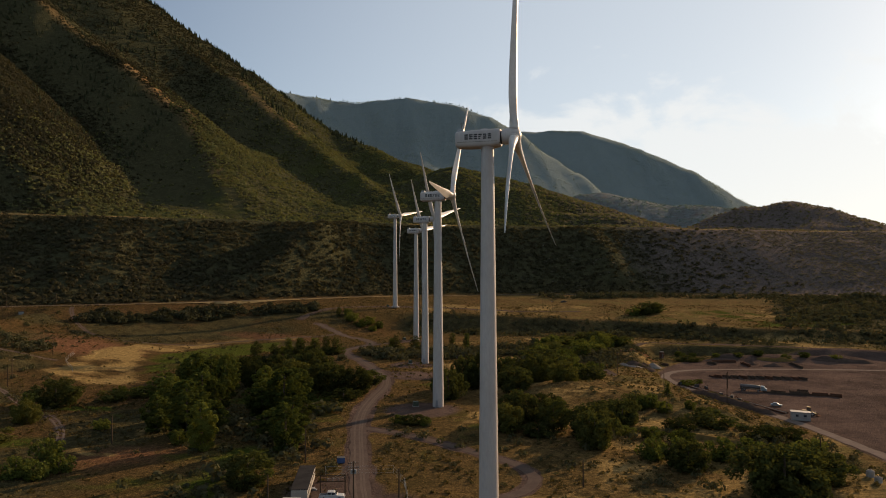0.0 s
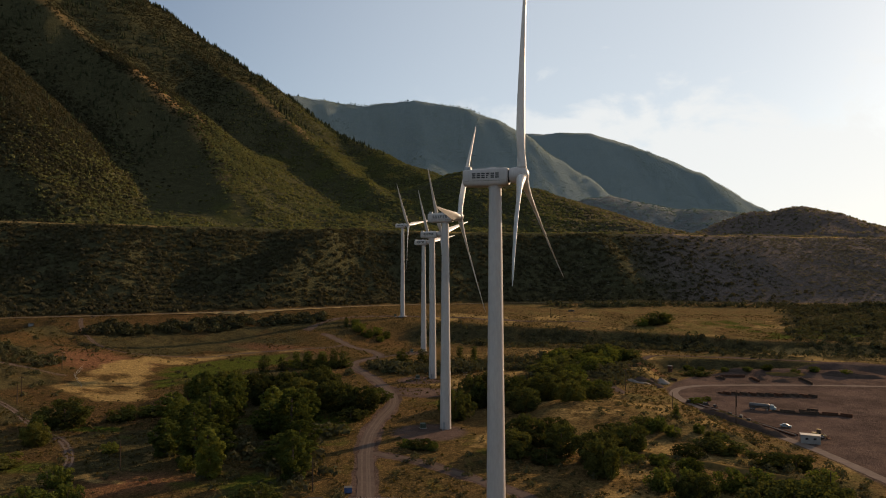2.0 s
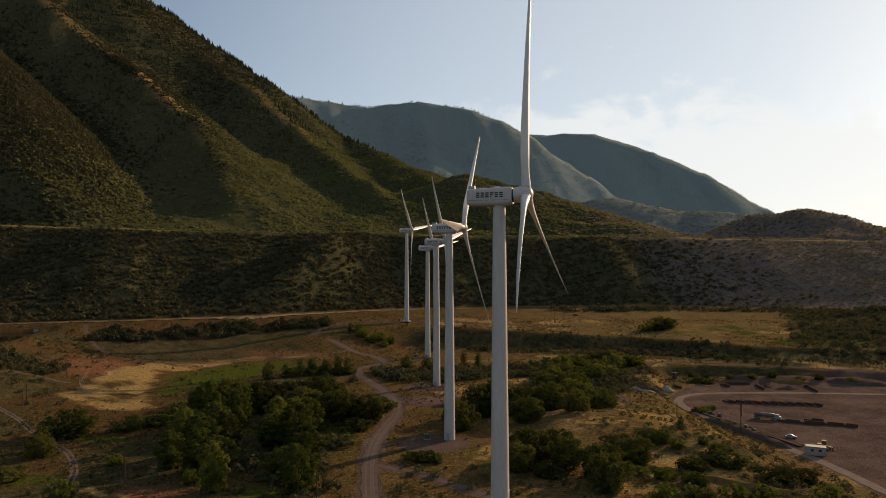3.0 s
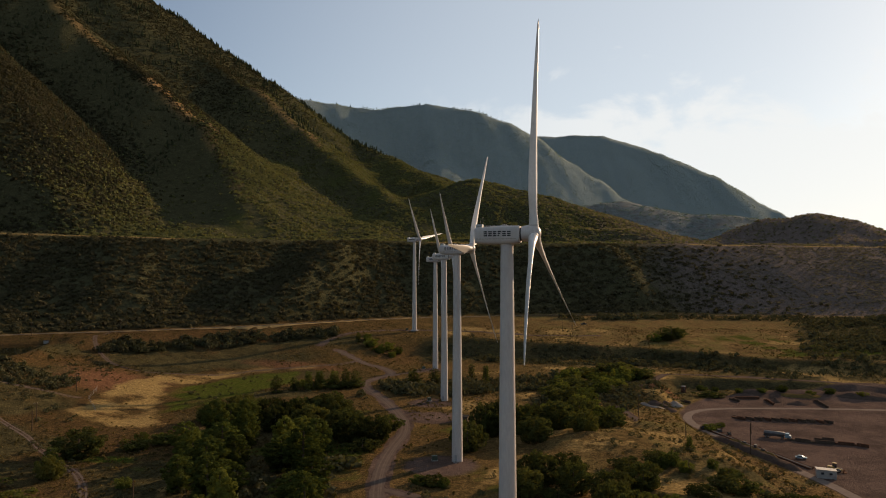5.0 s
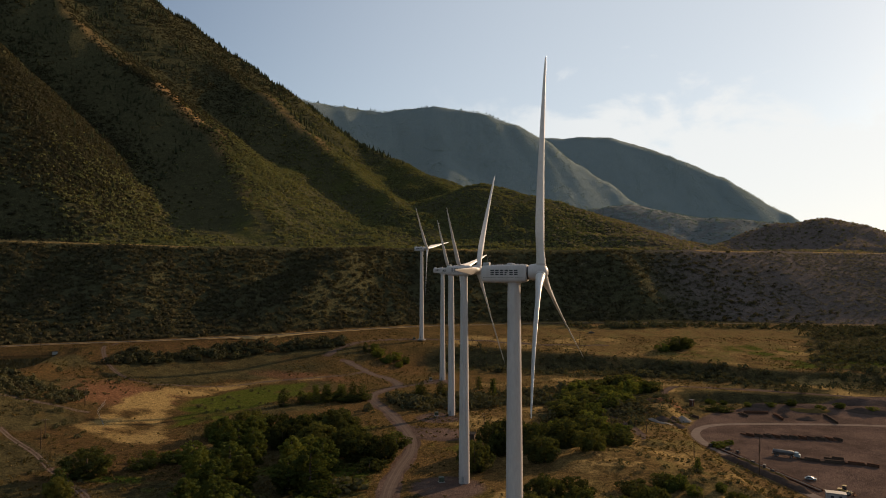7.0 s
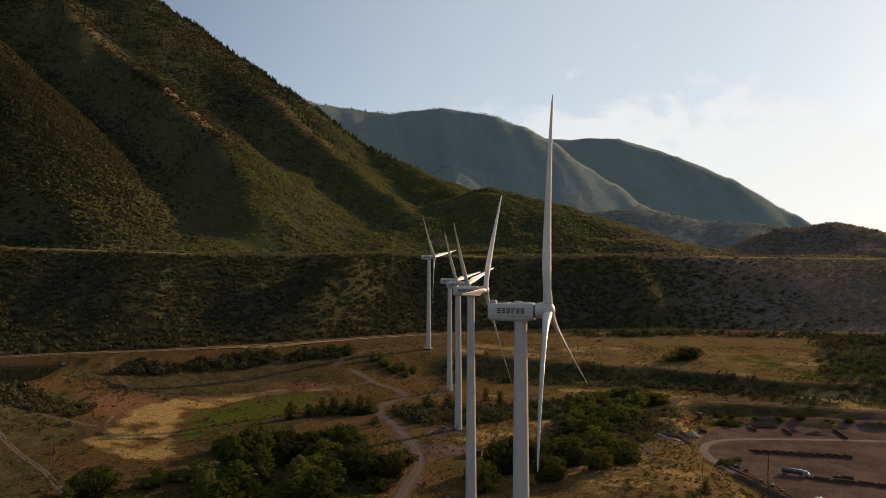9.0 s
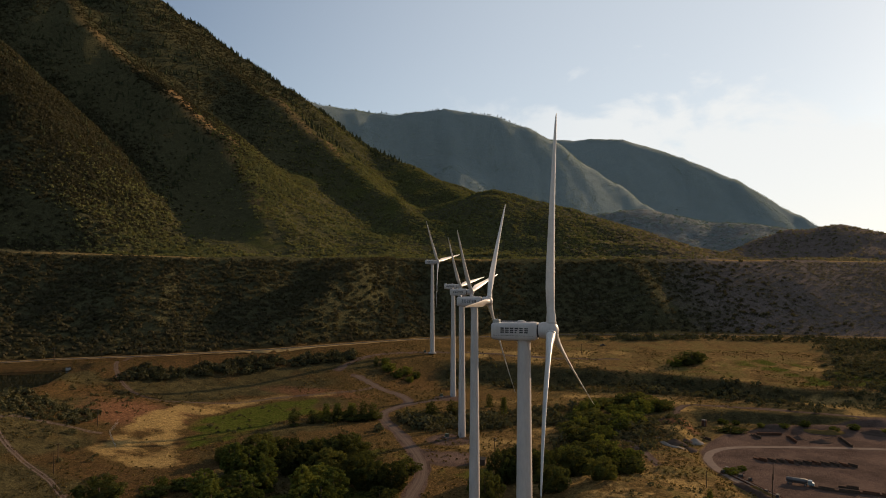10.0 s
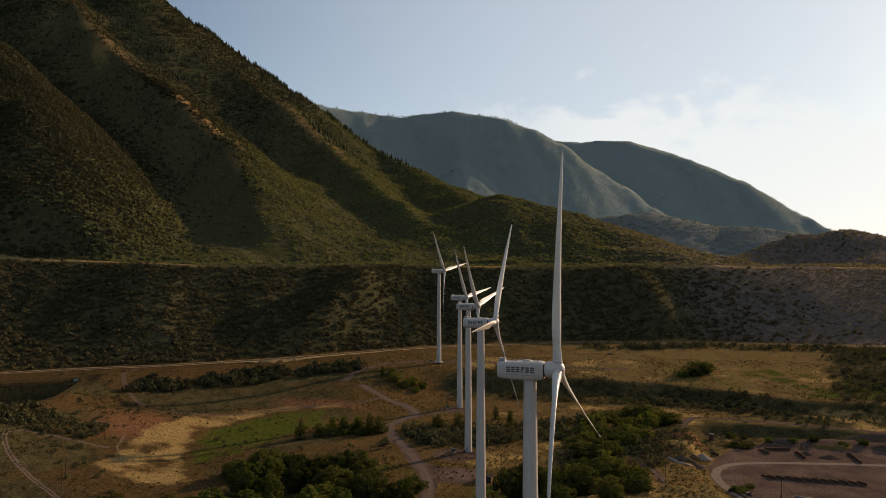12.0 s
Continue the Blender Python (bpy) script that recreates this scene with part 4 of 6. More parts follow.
def make_tree(seed, height, width, leaves, size, material, stem=0.18, lobes_n=9, slim=False, bush=False, lump=1.0):
    """A tree on the origin: tapered trunk with limbs, and a crown of leaves in uneven lobes."""
    rng = np.random.RandomState(seed)
    root = new("bush" if bush else "tree")
    base = height * stem
    lobes = []
    for k in range(lobes_n):
        f = (k + 0.5) / lobes_n
        zc = base + (height - base) * (0.16 + 0.70 * f)
        spread = width * 0.5 * (math.sin(math.pi * (0.18 + 0.72 * f)) if not slim else 0.75 * (1 - 0.6 * f))
        ang = k * 2.4 + rng.rand()
        off = spread * (0.35 + 0.5 * rng.rand())
        r = max(width * (0.17 + 0.12 * rng.rand()) * (1.15 - 0.45 * f) * lump, 0.4)
        off *= 1 + 0.75 * (1 - lump)
        lobes.append((off * math.cos(ang), off * math.sin(ang), zc, r, r, r * (0.75 + 0.4 * rng.rand()) * (1.5 if slim else 1)))
    if stem < 0.03:  # the lowest boughs reach the grass
        for k in range(8):
            ang, r = k * 0.785 + rng.rand() * 0.4, width * (0.11 + 0.05 * rng.rand())
            off = width * (0.2 + 0.16 * rng.rand())
            lobes.append((off * math.cos(ang), off * math.sin(ang), 0.8 * r, r, r, 0.9 * r))
    lobes.append((0, 0, base + (height - base) * 0.45, width * 0.27 * lump, width * 0.27 * lump, (height - base) * 0.36))
    bm = bmesh.new()
    n, rr = 8, max(0.12, height * 0.022)
    rings = []
    for i in range(6):
        f = i / 5
        rings.append(circle(rr * (1.35 - f) + 0.03, f * height * 0.78, n, 0.25 * rr * math.sin(3 * f + seed), 0.25 * rr * math.cos(2 * f)))
    loft(bm, rings)
    limbs = []
    for l in lobes[:6]:
        z1 = max(base * 0.8, l[2] - 0.3 * height)
        limbs.append(rod((0, 0, z1), (l[0] * 0.9, l[1] * 0.9, l[2]), rr * 0.42, 0.03, 5))
    part("trunk", merge(bm, *limbs), M_BARK, root, "grey-brown trunk and limbs")
    crown = new("crown", cloud_mesh("crown", leaf_cloud(rng, lobes, leaves, size), material))
    crown.parent = root
    return root


def plant(root, spots, label, category, group, ref_h, ref_w, seed, used):
    rng = random.Random(seed)
    for x, y, w, h in spots:
        m = Matrix.LocRotScale((x, y, gz(x, y) - 0.15), Euler((radians(rng.uniform(-3, 3)), radians(rng.uniform(-3, 3)), rng.uniform(0, 6.28))), (w / ref_w, w / ref_w, 1.1 * h / ref_h))
        if root in used:
            ob = copy_thing(root, m)
        else:
            used.append(root)
            root.matrix_basis = m
            ob = root
        tagged(ob, label, category, group)


USED = []


def alley(spots):
    """Keeps a lane of grass free between the two columns of the grove."""
    out = []
    for x, y, w, h in spots:
        mid = -77 - 0.2 * (y - 275)
        if 215 < y < 325 and abs(x - mid) < 8:
            x = mid + (8.5 if x > mid else -8.5)
        out.append((x, y, w, h))
    return out


BROAD = [make_tree(11, 12, 13, 7200, 0.58, M_LEAF_B, 0.0, 46, lump=0.54), make_tree(12, 12, 13, 7200, 0.58, M_LEAF_B, 0.0, lobes_n=52, lump=0.5)]
TALL = [make_tree(21, 18, 10, 8600, 0.54, M_LEAF_A, 0.0, 54, lump=0.55), make_tree(22, 18, 10, 8600, 0.54, M_LEAF_A, 0.02, 60, lump=0.5)]
SLIM = [make_tree(31, 12, 7, 1700, 0.5, M_LEAF_A, 0.02, 13, True), make_tree(32, 12, 7, 1700, 0.5, M_LEAF_B, 0.02, 13)]
BUSH = [make_tree(41, 5, 7, 2000, 0.46, M_LEAF_B, 0.0, 20, bush=True, lump=0.62), make_tree(42, 5, 7, 2000, 0.46, M_LEAF_A, 0.0, 22, bush=True, lump=0.6)]

plant(TALL[0], alley([(-108, 312, 11, 17), (-88, 296, 10, 15), (-57, 256, 13, 17), (-82, 262, 9, 12.5), (-100, 330, 12, 13), (-101, 268, 9, 13), (-71, 212, 8, 14), (-46, 210, 9, 14), (-75, 284, 10, 14), (-94, 236, 9, 12), (-58, 286, 10, 13)]), "tall green cottonwood with an uneven crown in the grove", "tree", "grove trees", 18, 10, 1, USED)
plant(TALL[1], alley([(-90, 250, 14, 15), (-76, 234, 9, 12), (-95, 282, 10, 14), (-52, 226, 11, 10), (-64, 268, 10, 13), (-104, 322, 9, 14), (-81, 228, 9, 16), (-50, 240, 8, 12), (-72, 262, 9, 13), (-66, 296, 10, 13), (-112, 288, 9, 13)]), "tall green cottonwood with an uneven crown in the grove", "tree", "grove trees", 18, 10, 2, USED)
plant(BROAD[0], [(-75, 340, 15, 12), (-60, 335, 16, 13), (-46, 302, 13, 11), (-109, 354, 16, 10), (-68, 318, 14, 11), (17, 318, 14, 13), (42, 324, 13, 12), (25, 244, 11, 10), (46, 226, 12, 9), (78, 165, 17, 11), (45, 212, 11, 10), (-80, 330, 14, 11), (-66, 344, 13, 11), (-92, 344, 13, 10), (-54, 312, 12, 10), (-120, 340, 12, 8), (30, 300, 12, 9), (52, 310, 11, 9), (60, 240, 10, 8), (20, 232, 10, 8), (108, 226, 9, 4.5), (82, 171, 14, 9), (92, 178, 13, 8), (-144, 248, 8, 7)], "dark green broad-crowned tree with dense leaves", "tree", "broad trees", 12, 13, 3, USED)
plant(BROAD[1], [(-37, 301, 13, 11), (-150, 278, 17, 10.5), (-84, 322, 13, 11), (-52, 322, 13, 10), (29, 316, 14, 13), (56, 346, 15, 11), (36, 236, 11, 10), (2, 288, 13, 12), (10, 313, 12, 14), (-48, 176, 11, 8.5), (-70, 302, 12, 9), (64, 188, 10, 8), (36, 250, 12, 9), (88, 184, 11, 6.5), (76, 232, 9, 4.5), (92, 252, 8, 4)], "dark green broad-crowned tree with dense leaves", "tree", "broad trees", 12, 13, 4, USED)
plant(SLIM[0], [(-94, 437, 8, 10), (-87, 436, 9, 11.5), (-79, 440, 10, 11), (-149, 256, 8, 10), (89, 285, 3.6, 7), (15, 461, 6, 12), (-32, 446, 6, 10)], "slender green tree standing in rough grass", "tree", "slender trees", 12, 7, 5, USED)
plant(SLIM[1], [(-72, 442, 7, 11), (-66, 438, 8, 10.5), (-109, 418, 8.5, 10), (-29, 443, 7, 11), (6, 484, 5.5, 9), (-18, 454, 9, 10), (-100, 425, 7, 8), (-85, 583, 5, 8)], "slender dark green tree standing in rough grass", "tree", "slender trees", 12, 7, 6, USED)
plant(BUSH[0], [(-133, 290, 12, 4.5), (-33, 326, 8, 6), (71, 266, 6, 5), (-10, 243, 6, 3), (-125, 300, 8, 4), (-60, 290, 9, 5), (-40, 288, 8, 4.5), (-112, 300, 9, 5), (90, 240, 9, 5), (100, 225, 8, 4), (-160, 232, 11, 5), (-170, 225, 12, 5.5), (-140, 222, 8, 4), (60, 262, 8, 4), (30, 226, 7, 4), (150, 440, 10, 3), (180, 622, 15, 9), (172, 613, 9, 6), (-90, 432, 9, 4), (-74, 436, 10, 4.5), (-66, 441, 8, 4)], "low dark green bush in dry grass", "bush", "low bushes", 5, 7, 7, USED)
plant(BUSH[1], [(76, 264, 6.5, 5), (-6, 240, 5, 2.6), (120, 352, 10, 2.6), (-15, 245, 6, 2.4), (-66, 286, 8, 5), (-98, 262, 9, 5), (85, 200, 10, 5), (105, 205, 9, 4), (72, 215, 8, 4), (-45, 262, 5, 3), (-80, 218, 7, 4), (127, 358, 6, 2), (60, 205, 7, 4), (90, 262, 5, 3), (162, 607, 12, 6), (187, 630, 10, 7), (170, 447, 6, 2.5), (-111, 203, 9, 5), (-110, 185, 10, 4.5), (-101, 189, 8, 4.5), (-104, 183, 8, 4), (-114, 240, 7, 3), (-136, 303, 7, 3.5), (-128, 302, 8, 3.5), (65, 224, 9, 3), (58, 228, 7, 2.6), (72, 219, 8, 3), (64, 193, 11, 6.5), (58, 199, 8, 5), (77, 198, 9, 5.5), (72, 262, 6, 4), (79, 258, 6, 3.6), (182, 443, 7, 2.5), (196, 446, 8, 3), (210, 440, 7, 2.6), (222, 441, 8, 3), (236, 432, 7, 2.6), (152, 462, 8, 3), (160, 460, 6, 2.4), (-82, 444, 9, 4.5), (-98, 440, 8, 4), (-74, 580, 13, 6), (-66, 572, 10, 5), (-60, 582, 12, 6), (-52, 580, 9, 5), (-56, 570, 8, 4), (-78, 590, 9, 5)], "low green bush in dry grass", "bush", "low bushes", 5, 7, 8, USED)


# the long thicket of tall bushes below the knoll
THICKET = [(6, 332), (40, 326), (68, 331), (82, 354), (77, 392), (56, 418), (46, 378), (20, 352)]
THICKET_BACK = [(52, 420), (76, 408), (98, 432), (128, 500), (96, 500), (66, 482)]
rg = random.Random(77)
SPOTS = []
while len(SPOTS) < 44:
    bx, by = rg.uniform(5, 130), rg.uniform(325, 500)
    inside = max(float(poly_depth(np.array(bx), np.array(by), p)) for p in (THICKET, THICKET_BACK))
    if inside > 0 and all(math.hypot(bx - s[0], by - s[1]) > 6.5 for s in SPOTS):
        w = rg.uniform(8, 14)
        SPOTS.append((bx, by, w, w * rg.uniform(0.45, 0.68)))
plant(BUSH[0], SPOTS[::2], "tall dark green bush in the long thicket", "bush", "thicket bushes", 5, 7, 9, USED)
plant(BUSH[1], SPOTS[1::2], "tall green bush in the long thicket", "bush", "thicket bushes", 5, 7, 10, USED)


def scatter(name, xy, rad, tall, per, size, material, seed, label, category, far=False):
    """Uncountable scrub: a tuft of leaves at every spot, joined."""
    rng = np.random.RandomState(seed)
    n = len(xy)
    z = ground_z(xy[:, 0], xy[:, 1])
    idx = np.repeat(np.arange(n), per)
    d = rng.normal(size=(n * per, 3))
    d /= np.linalg.norm(d, axis=1)[:, None]
    d[:, 2] = np.abs(d[:, 2]) * 1.0 - 0.15
    r = (0.55 + 0.5 * rng.rand(n * per))[:, None]
    c = np.column_stack([xy[idx], z[idx] + 0.25 * tall[idx]]) + d * r * np.column_stack([rad[idx], rad[idx], 0.75 * tall[idx]])
    nrm = d + (0.12 if far else 0.35) * rng.normal(size=d.shape)
    nrm /= np.linalg.norm(nrm, axis=1)[:, None]
    t = np.cross(nrm, rng.normal(size=d.shape))
    t /= np.linalg.norm(t, axis=1)[:, None]
    b = np.cross(nrm, t)
    s = (size * rad[idx] * (0.6 + 0.7 * rng.rand(n * per)))[:, None]
    if far:  # one triangle a leaf mass
        v = np.stack([c - t * s - b * s * 0.6, c + t * s - b * s * 0.6, c + b * s], 1).reshape(-1, 3)
        return tagged(new(name, mesh_arrays(name, v, np.arange(len(v)).reshape(-1, 3), material)), label, category, kind="stuff")
    quads = np.stack([c - t * s, c + b * s * 0.8, c + t * s, c - b * s * 0.8], 1)
    return tagged(new(name, cloud_mesh(name, quads, material)), label, category, kind="stuff")


def spread(rng, n, x0, x1, y0, y1, keep):
    """n random spots in a rectangle, kept with the chance that keep(x, y) gives."""
    x, y = rng.uniform(x0, x1, n), rng.uniform(y0, y1, n)
    k = keep(x, y) > rng.rand(n)
    return np.column_stack([x, y])[k]


def scrub():
    rng = np.random.RandomState(5)
    hw = lambda x: line_y(x, HIGHWAY)
    edge = bench_edge
    in_view = lambda x, y: (np.abs(x) < 0.72 * y + 60)
    # scarp below the bench: dark oak at one end, scrub lightened for haze at the other
    xy = spread(rng, 47000, -560, 680, 440, 1020, lambda x, y: in_view(x, y) * (y > hw(x) + 12) * (y < edge(x) - 6) * (0.85 + 0.25 * sstep(60, -60, x) + 1.4 * fbm(x, y, 70, 110, 3)))
    haze_end = sstep(20, 430, xy[:, 0]) > rng.rand(len(xy))
    for side, mat, lb in ((~haze_end, M_LEAF_F, "dark oak scrub covering the scarp"), (haze_end, M_LEAF_H, "brown scrub covering the scarp, lightened for haze")):
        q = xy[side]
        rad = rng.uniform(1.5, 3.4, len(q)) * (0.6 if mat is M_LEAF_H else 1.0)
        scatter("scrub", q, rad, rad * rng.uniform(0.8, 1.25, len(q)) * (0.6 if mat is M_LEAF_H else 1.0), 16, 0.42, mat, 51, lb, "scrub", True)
    # mountain slopes
    xy = spread(rng, 170000, -1300, 900, 700, 2050, lambda x, y: in_view(x, y) * (y > edge(x) + 8) * np.clip(0.85 + 2.0 * fbm(x, y, 110, 120, 4), 0.12, 1))
    close = spread(rng, 90000, -800, -250, 700, 1350, lambda x, y: in_view(x, y) * (y > edge(x) + 8) * np.clip(0.75 + 2.2 * fbm(x, y, 70, 122, 4), 0.1, 1) * sstep(-260, -380, x) * (1 - 0.85 * flank(x, y, RIDGES[1][0][2:])))
    xy = np.vstack([xy, close])
    zz, far_cover = zones(xy[:, 0], xy[:, 1], ground_z(xy[:, 0], xy[:, 1]))
    zz = np.maximum(zz[:, 0], 0.9 * zz[:, 3])
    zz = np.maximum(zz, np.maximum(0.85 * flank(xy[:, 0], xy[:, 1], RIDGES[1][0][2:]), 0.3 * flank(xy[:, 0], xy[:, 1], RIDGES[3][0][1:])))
    thin = rng.rand(len(xy)) > zz * 1.1
    xy, hazy = xy[thin], far_cover[thin, 2] > 0.3
    # the bare knoll carries only a few bushes
    few = (xy[:, 0] < 440) | (xy[:, 1] > 1420) | (xy[:, 1] < 1120) | (rng.rand(len(xy)) < 0.35)
    xy, hazy = xy[few], hazy[few]
    haze_end = 0.8 * sstep(60, 330, xy[:, 0]) > rng.rand(len(xy))
    # darker scrub towards -x also stands in for shade on those slopes
    shade_end = ~haze_end & (sstep(-300, -560, xy[:, 0]) > rng.rand(len(xy)))
    for side, mat, lb in ((~haze_end & ~shade_end & ~hazy, M_LEAF_C, "olive mountain scrub covering the slopes"), (shade_end, M_LEAF_F, "brown mountain scrub on the left slopes, darkened for shade"), (haze_end & (xy[:, 1] < 1400), M_LEAF_H, "brown scrub on the low hills, lightened for haze"), (haze_end & (xy[:, 1] >= 1400) & (rng.rand(len(xy)) < 0.25), M_LEAF_E, "grey-green scrub on the low hills, coloured for haze")):
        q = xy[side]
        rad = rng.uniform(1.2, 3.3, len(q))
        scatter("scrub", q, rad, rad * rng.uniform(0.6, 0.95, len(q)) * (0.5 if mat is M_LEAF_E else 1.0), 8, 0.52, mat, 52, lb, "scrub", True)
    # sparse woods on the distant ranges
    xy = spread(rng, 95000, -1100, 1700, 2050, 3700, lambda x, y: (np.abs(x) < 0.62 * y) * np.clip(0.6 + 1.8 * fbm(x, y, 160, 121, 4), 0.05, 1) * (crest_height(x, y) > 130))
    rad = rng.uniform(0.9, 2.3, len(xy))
    scatter("woodland", xy, rad, rad * rng.uniform(0.45, 0.8, len(xy)), 4, 0.8, M_LEAF_E, 53, "woods on the distant ranges in grey-green paled for haze", "woodland", True)
    # hedges and thickets in the valley
    keep = lambda x, y: ((np.abs(y - (line_y(x, [(-245, 480), (-209, 510), (-173, 547), (-136, 575), (-108, 594)]))) < 12 + 10 * fbm(x, y, 30, 141, 2)) & (x > -243) & (x < -104)) * np.clip(0.8 + 1.5 * fbm(x, y, 22, 142, 2), 0, 1)
    xy = spread(rng, 3000, -260, -60, 460, 620, keep)
    rad = rng.uniform(1.8, 3.8, len(xy))
    scatter("tree_belt", xy, rad, rad * rng.uniform(1.2, 2.0, len(xy)), 70, 0.22, M_LEAF_G, 57, "soft grey-green belt of low trees beside the lane", "tree belt")
    xy = spread(rng, 900, -260, -60, 470, 600, keep)
    bank = lambda x, y: ((y + 26 * fbm(x, y, 40, 104, 3) > line_y(x, BANK_FOOT) - 34) & (y + 26 * fbm(x, y, 40, 104, 3) < line_y(x, BANK_TOP) - 2) & (x > -25)) * np.clip(0.5 + 2.5 * fbm(x, y, 50, 140, 3), 0.05, 1)
    xy = np.vstack([xy, spread(rng, 6500, -30, 340, 430, 640, bank)])
    wood = lambda x, y: np.clip(0.75 + 2.2 * fbm(x, y, 60, 150, 3), 0, 1) * (y < hw(x) - 12) * (1 - np.exp(-(((x - 262) / 26) ** 2 + ((y - 590) / 20) ** 2) ** 2)) * sstep(235, 300, x - 0.35 * (y - 520) + 70 * fbm(x, y, 45, 151, 3))
    xy = np.vstack([xy, spread(rng, 8200, 200, 520, 480, 760, wood)])
    strip = lambda x, y: (np.abs(y - hw(x) + 26) < 13) * (0.45 + 2 * fbm(x, y, 40, 155, 2)) * (x > 60)
    xy = np.vstack([xy, spread(rng, 5000, 100, 520, 640, 780, strip)])
    thick = lambda x, y: np.clip(1.5 * np.exp(-(((x - 78) / 34) ** 2 + ((y - 405 - 0.5 * (x - 78)) / 34) ** 2)) - 0.25, 0, 1)
    xy = np.vstack([xy, spread(rng, 1500, 30, 140, 340, 480, thick)])
    left = lambda x, y: ((np.abs(y - (384 + 0.25 * (x + 235))) < 17) & (x < -214)) * 0.85
    xy = np.vstack([xy, spread(rng, 1300, -300, -200, 350, 430, left)])
    low = lambda x, y: np.clip(0.35 + 2.4 * fbm(x, y, 22, 196, 3), 0, 1) * (np.abs(y - 440 - 0.3 * x) < 26) * (np.abs(x - line_y(y, [(b, a) for a, b in DRIVE])) > 8)
    xy = np.vstack([xy, spread(rng, 2200, -60, 70, 400, 480, low)])
    reeds = lambda x, y: np.exp(-((x + 60 - 0.08 * (y - 200) + 40 * fbm(x, y, 30, 119, 3)) / 12) ** 2) * np.clip(0.55 + 2.0 * fbm(x, y, 18, 124, 2), 0, 1)
    xy = np.vstack([xy, spread(rng, 900, -100, -34, 150, 285, reeds)])
    xy = xy[poly_depth(xy[:, 0], xy[:, 1], POND) < -4]
    clump = 0.55 + 1.1 * np.clip(0.5 + 1.6 * fbm(xy[:, 0], xy[:, 1], 26, 190, 3), 0, 1)
    gap = fbm(xy[:, 0], xy[:, 1], 34, 195, 3) > rng.uniform(-0.45, -0.1, len(xy))
    xy, clump = xy[gap], clump[gap]
    k = len(xy)
    rad = rng.uniform(1.1, 2.6, k) * clump
    scatter("thicket", xy, rad, rad * rng.uniform(1.1, 2.3, k), 28, 0.31, M_LEAF_G, 54, "dense olive green thicket in the valley", "thicket")
    loose = lambda x, y: in_view(x, y) * np.clip(0.22 + 2.2 * fbm(x, y, 55, 180, 4), 0, 1) * (poly_soft(x, y, YARD, 3) < 0.1) * (poly_soft(x, y, FIELD, 3) < 0.1) * (0.3 + 0.7 * sstep(10, 40, x)) * (np.abs(x - line_y(y, [(b, a) for a, b in DRIVE])) > 7)
    xy = spread(rng, 9000, -260, 130, 150, 480, loose)
    k = len(xy)
    rad = rng.uniform(0.6, 2.4, k) * rng.uniform(0.6, 1.0, k)
    scatter("shrubland", xy, rad, rad * rng.uniform(0.9, 1.6, k), 56, 0.2, M_LEAF_G, 56, "loose olive shrubs in rough grass", "shrubland")
    # sage and weeds over the pasture
    plain = lambda x, y: in_view(x, y) * np.clip(0.35 + 2.2 * fbm(x, y, 40, 160, 4), 0.02, 1) * (poly_soft(x, y, YARD, 3) < 0.2) * (poly_soft(x, y, LAWN, 3) < 0.5) * (1 - 0.9 * poly_soft(x, y, FIELD, 3)) * (y < hw(x) - 8)
    xy = spread(rng, 60000, -330, 330, 130, 680, plain)
    line = np.array([(p.x, p.y) for p in smooth_line(DRIVE + [], 4) + smooth_line(SPUR, 3)])
    dist = np.min(np.hypot(xy[:, None, 0] - line[None, :, 0], xy[:, None, 1] - line[None, :, 1]), axis=1)
    xy = xy[(dist > 4.5) & (poly_depth(xy[:, 0], xy[:, 1], POND) < -3)]
    k = len(xy)
    rad = rng.uniform(0.28, 0.85, k)
    scatter("sagebrush", xy, rad, rad * rng.uniform(0.8, 1.5, k), 9, 0.5, M_LEAF_D, 55, "low sagebrush and weeds scattered over dry grass", "sagebrush")


scrub()


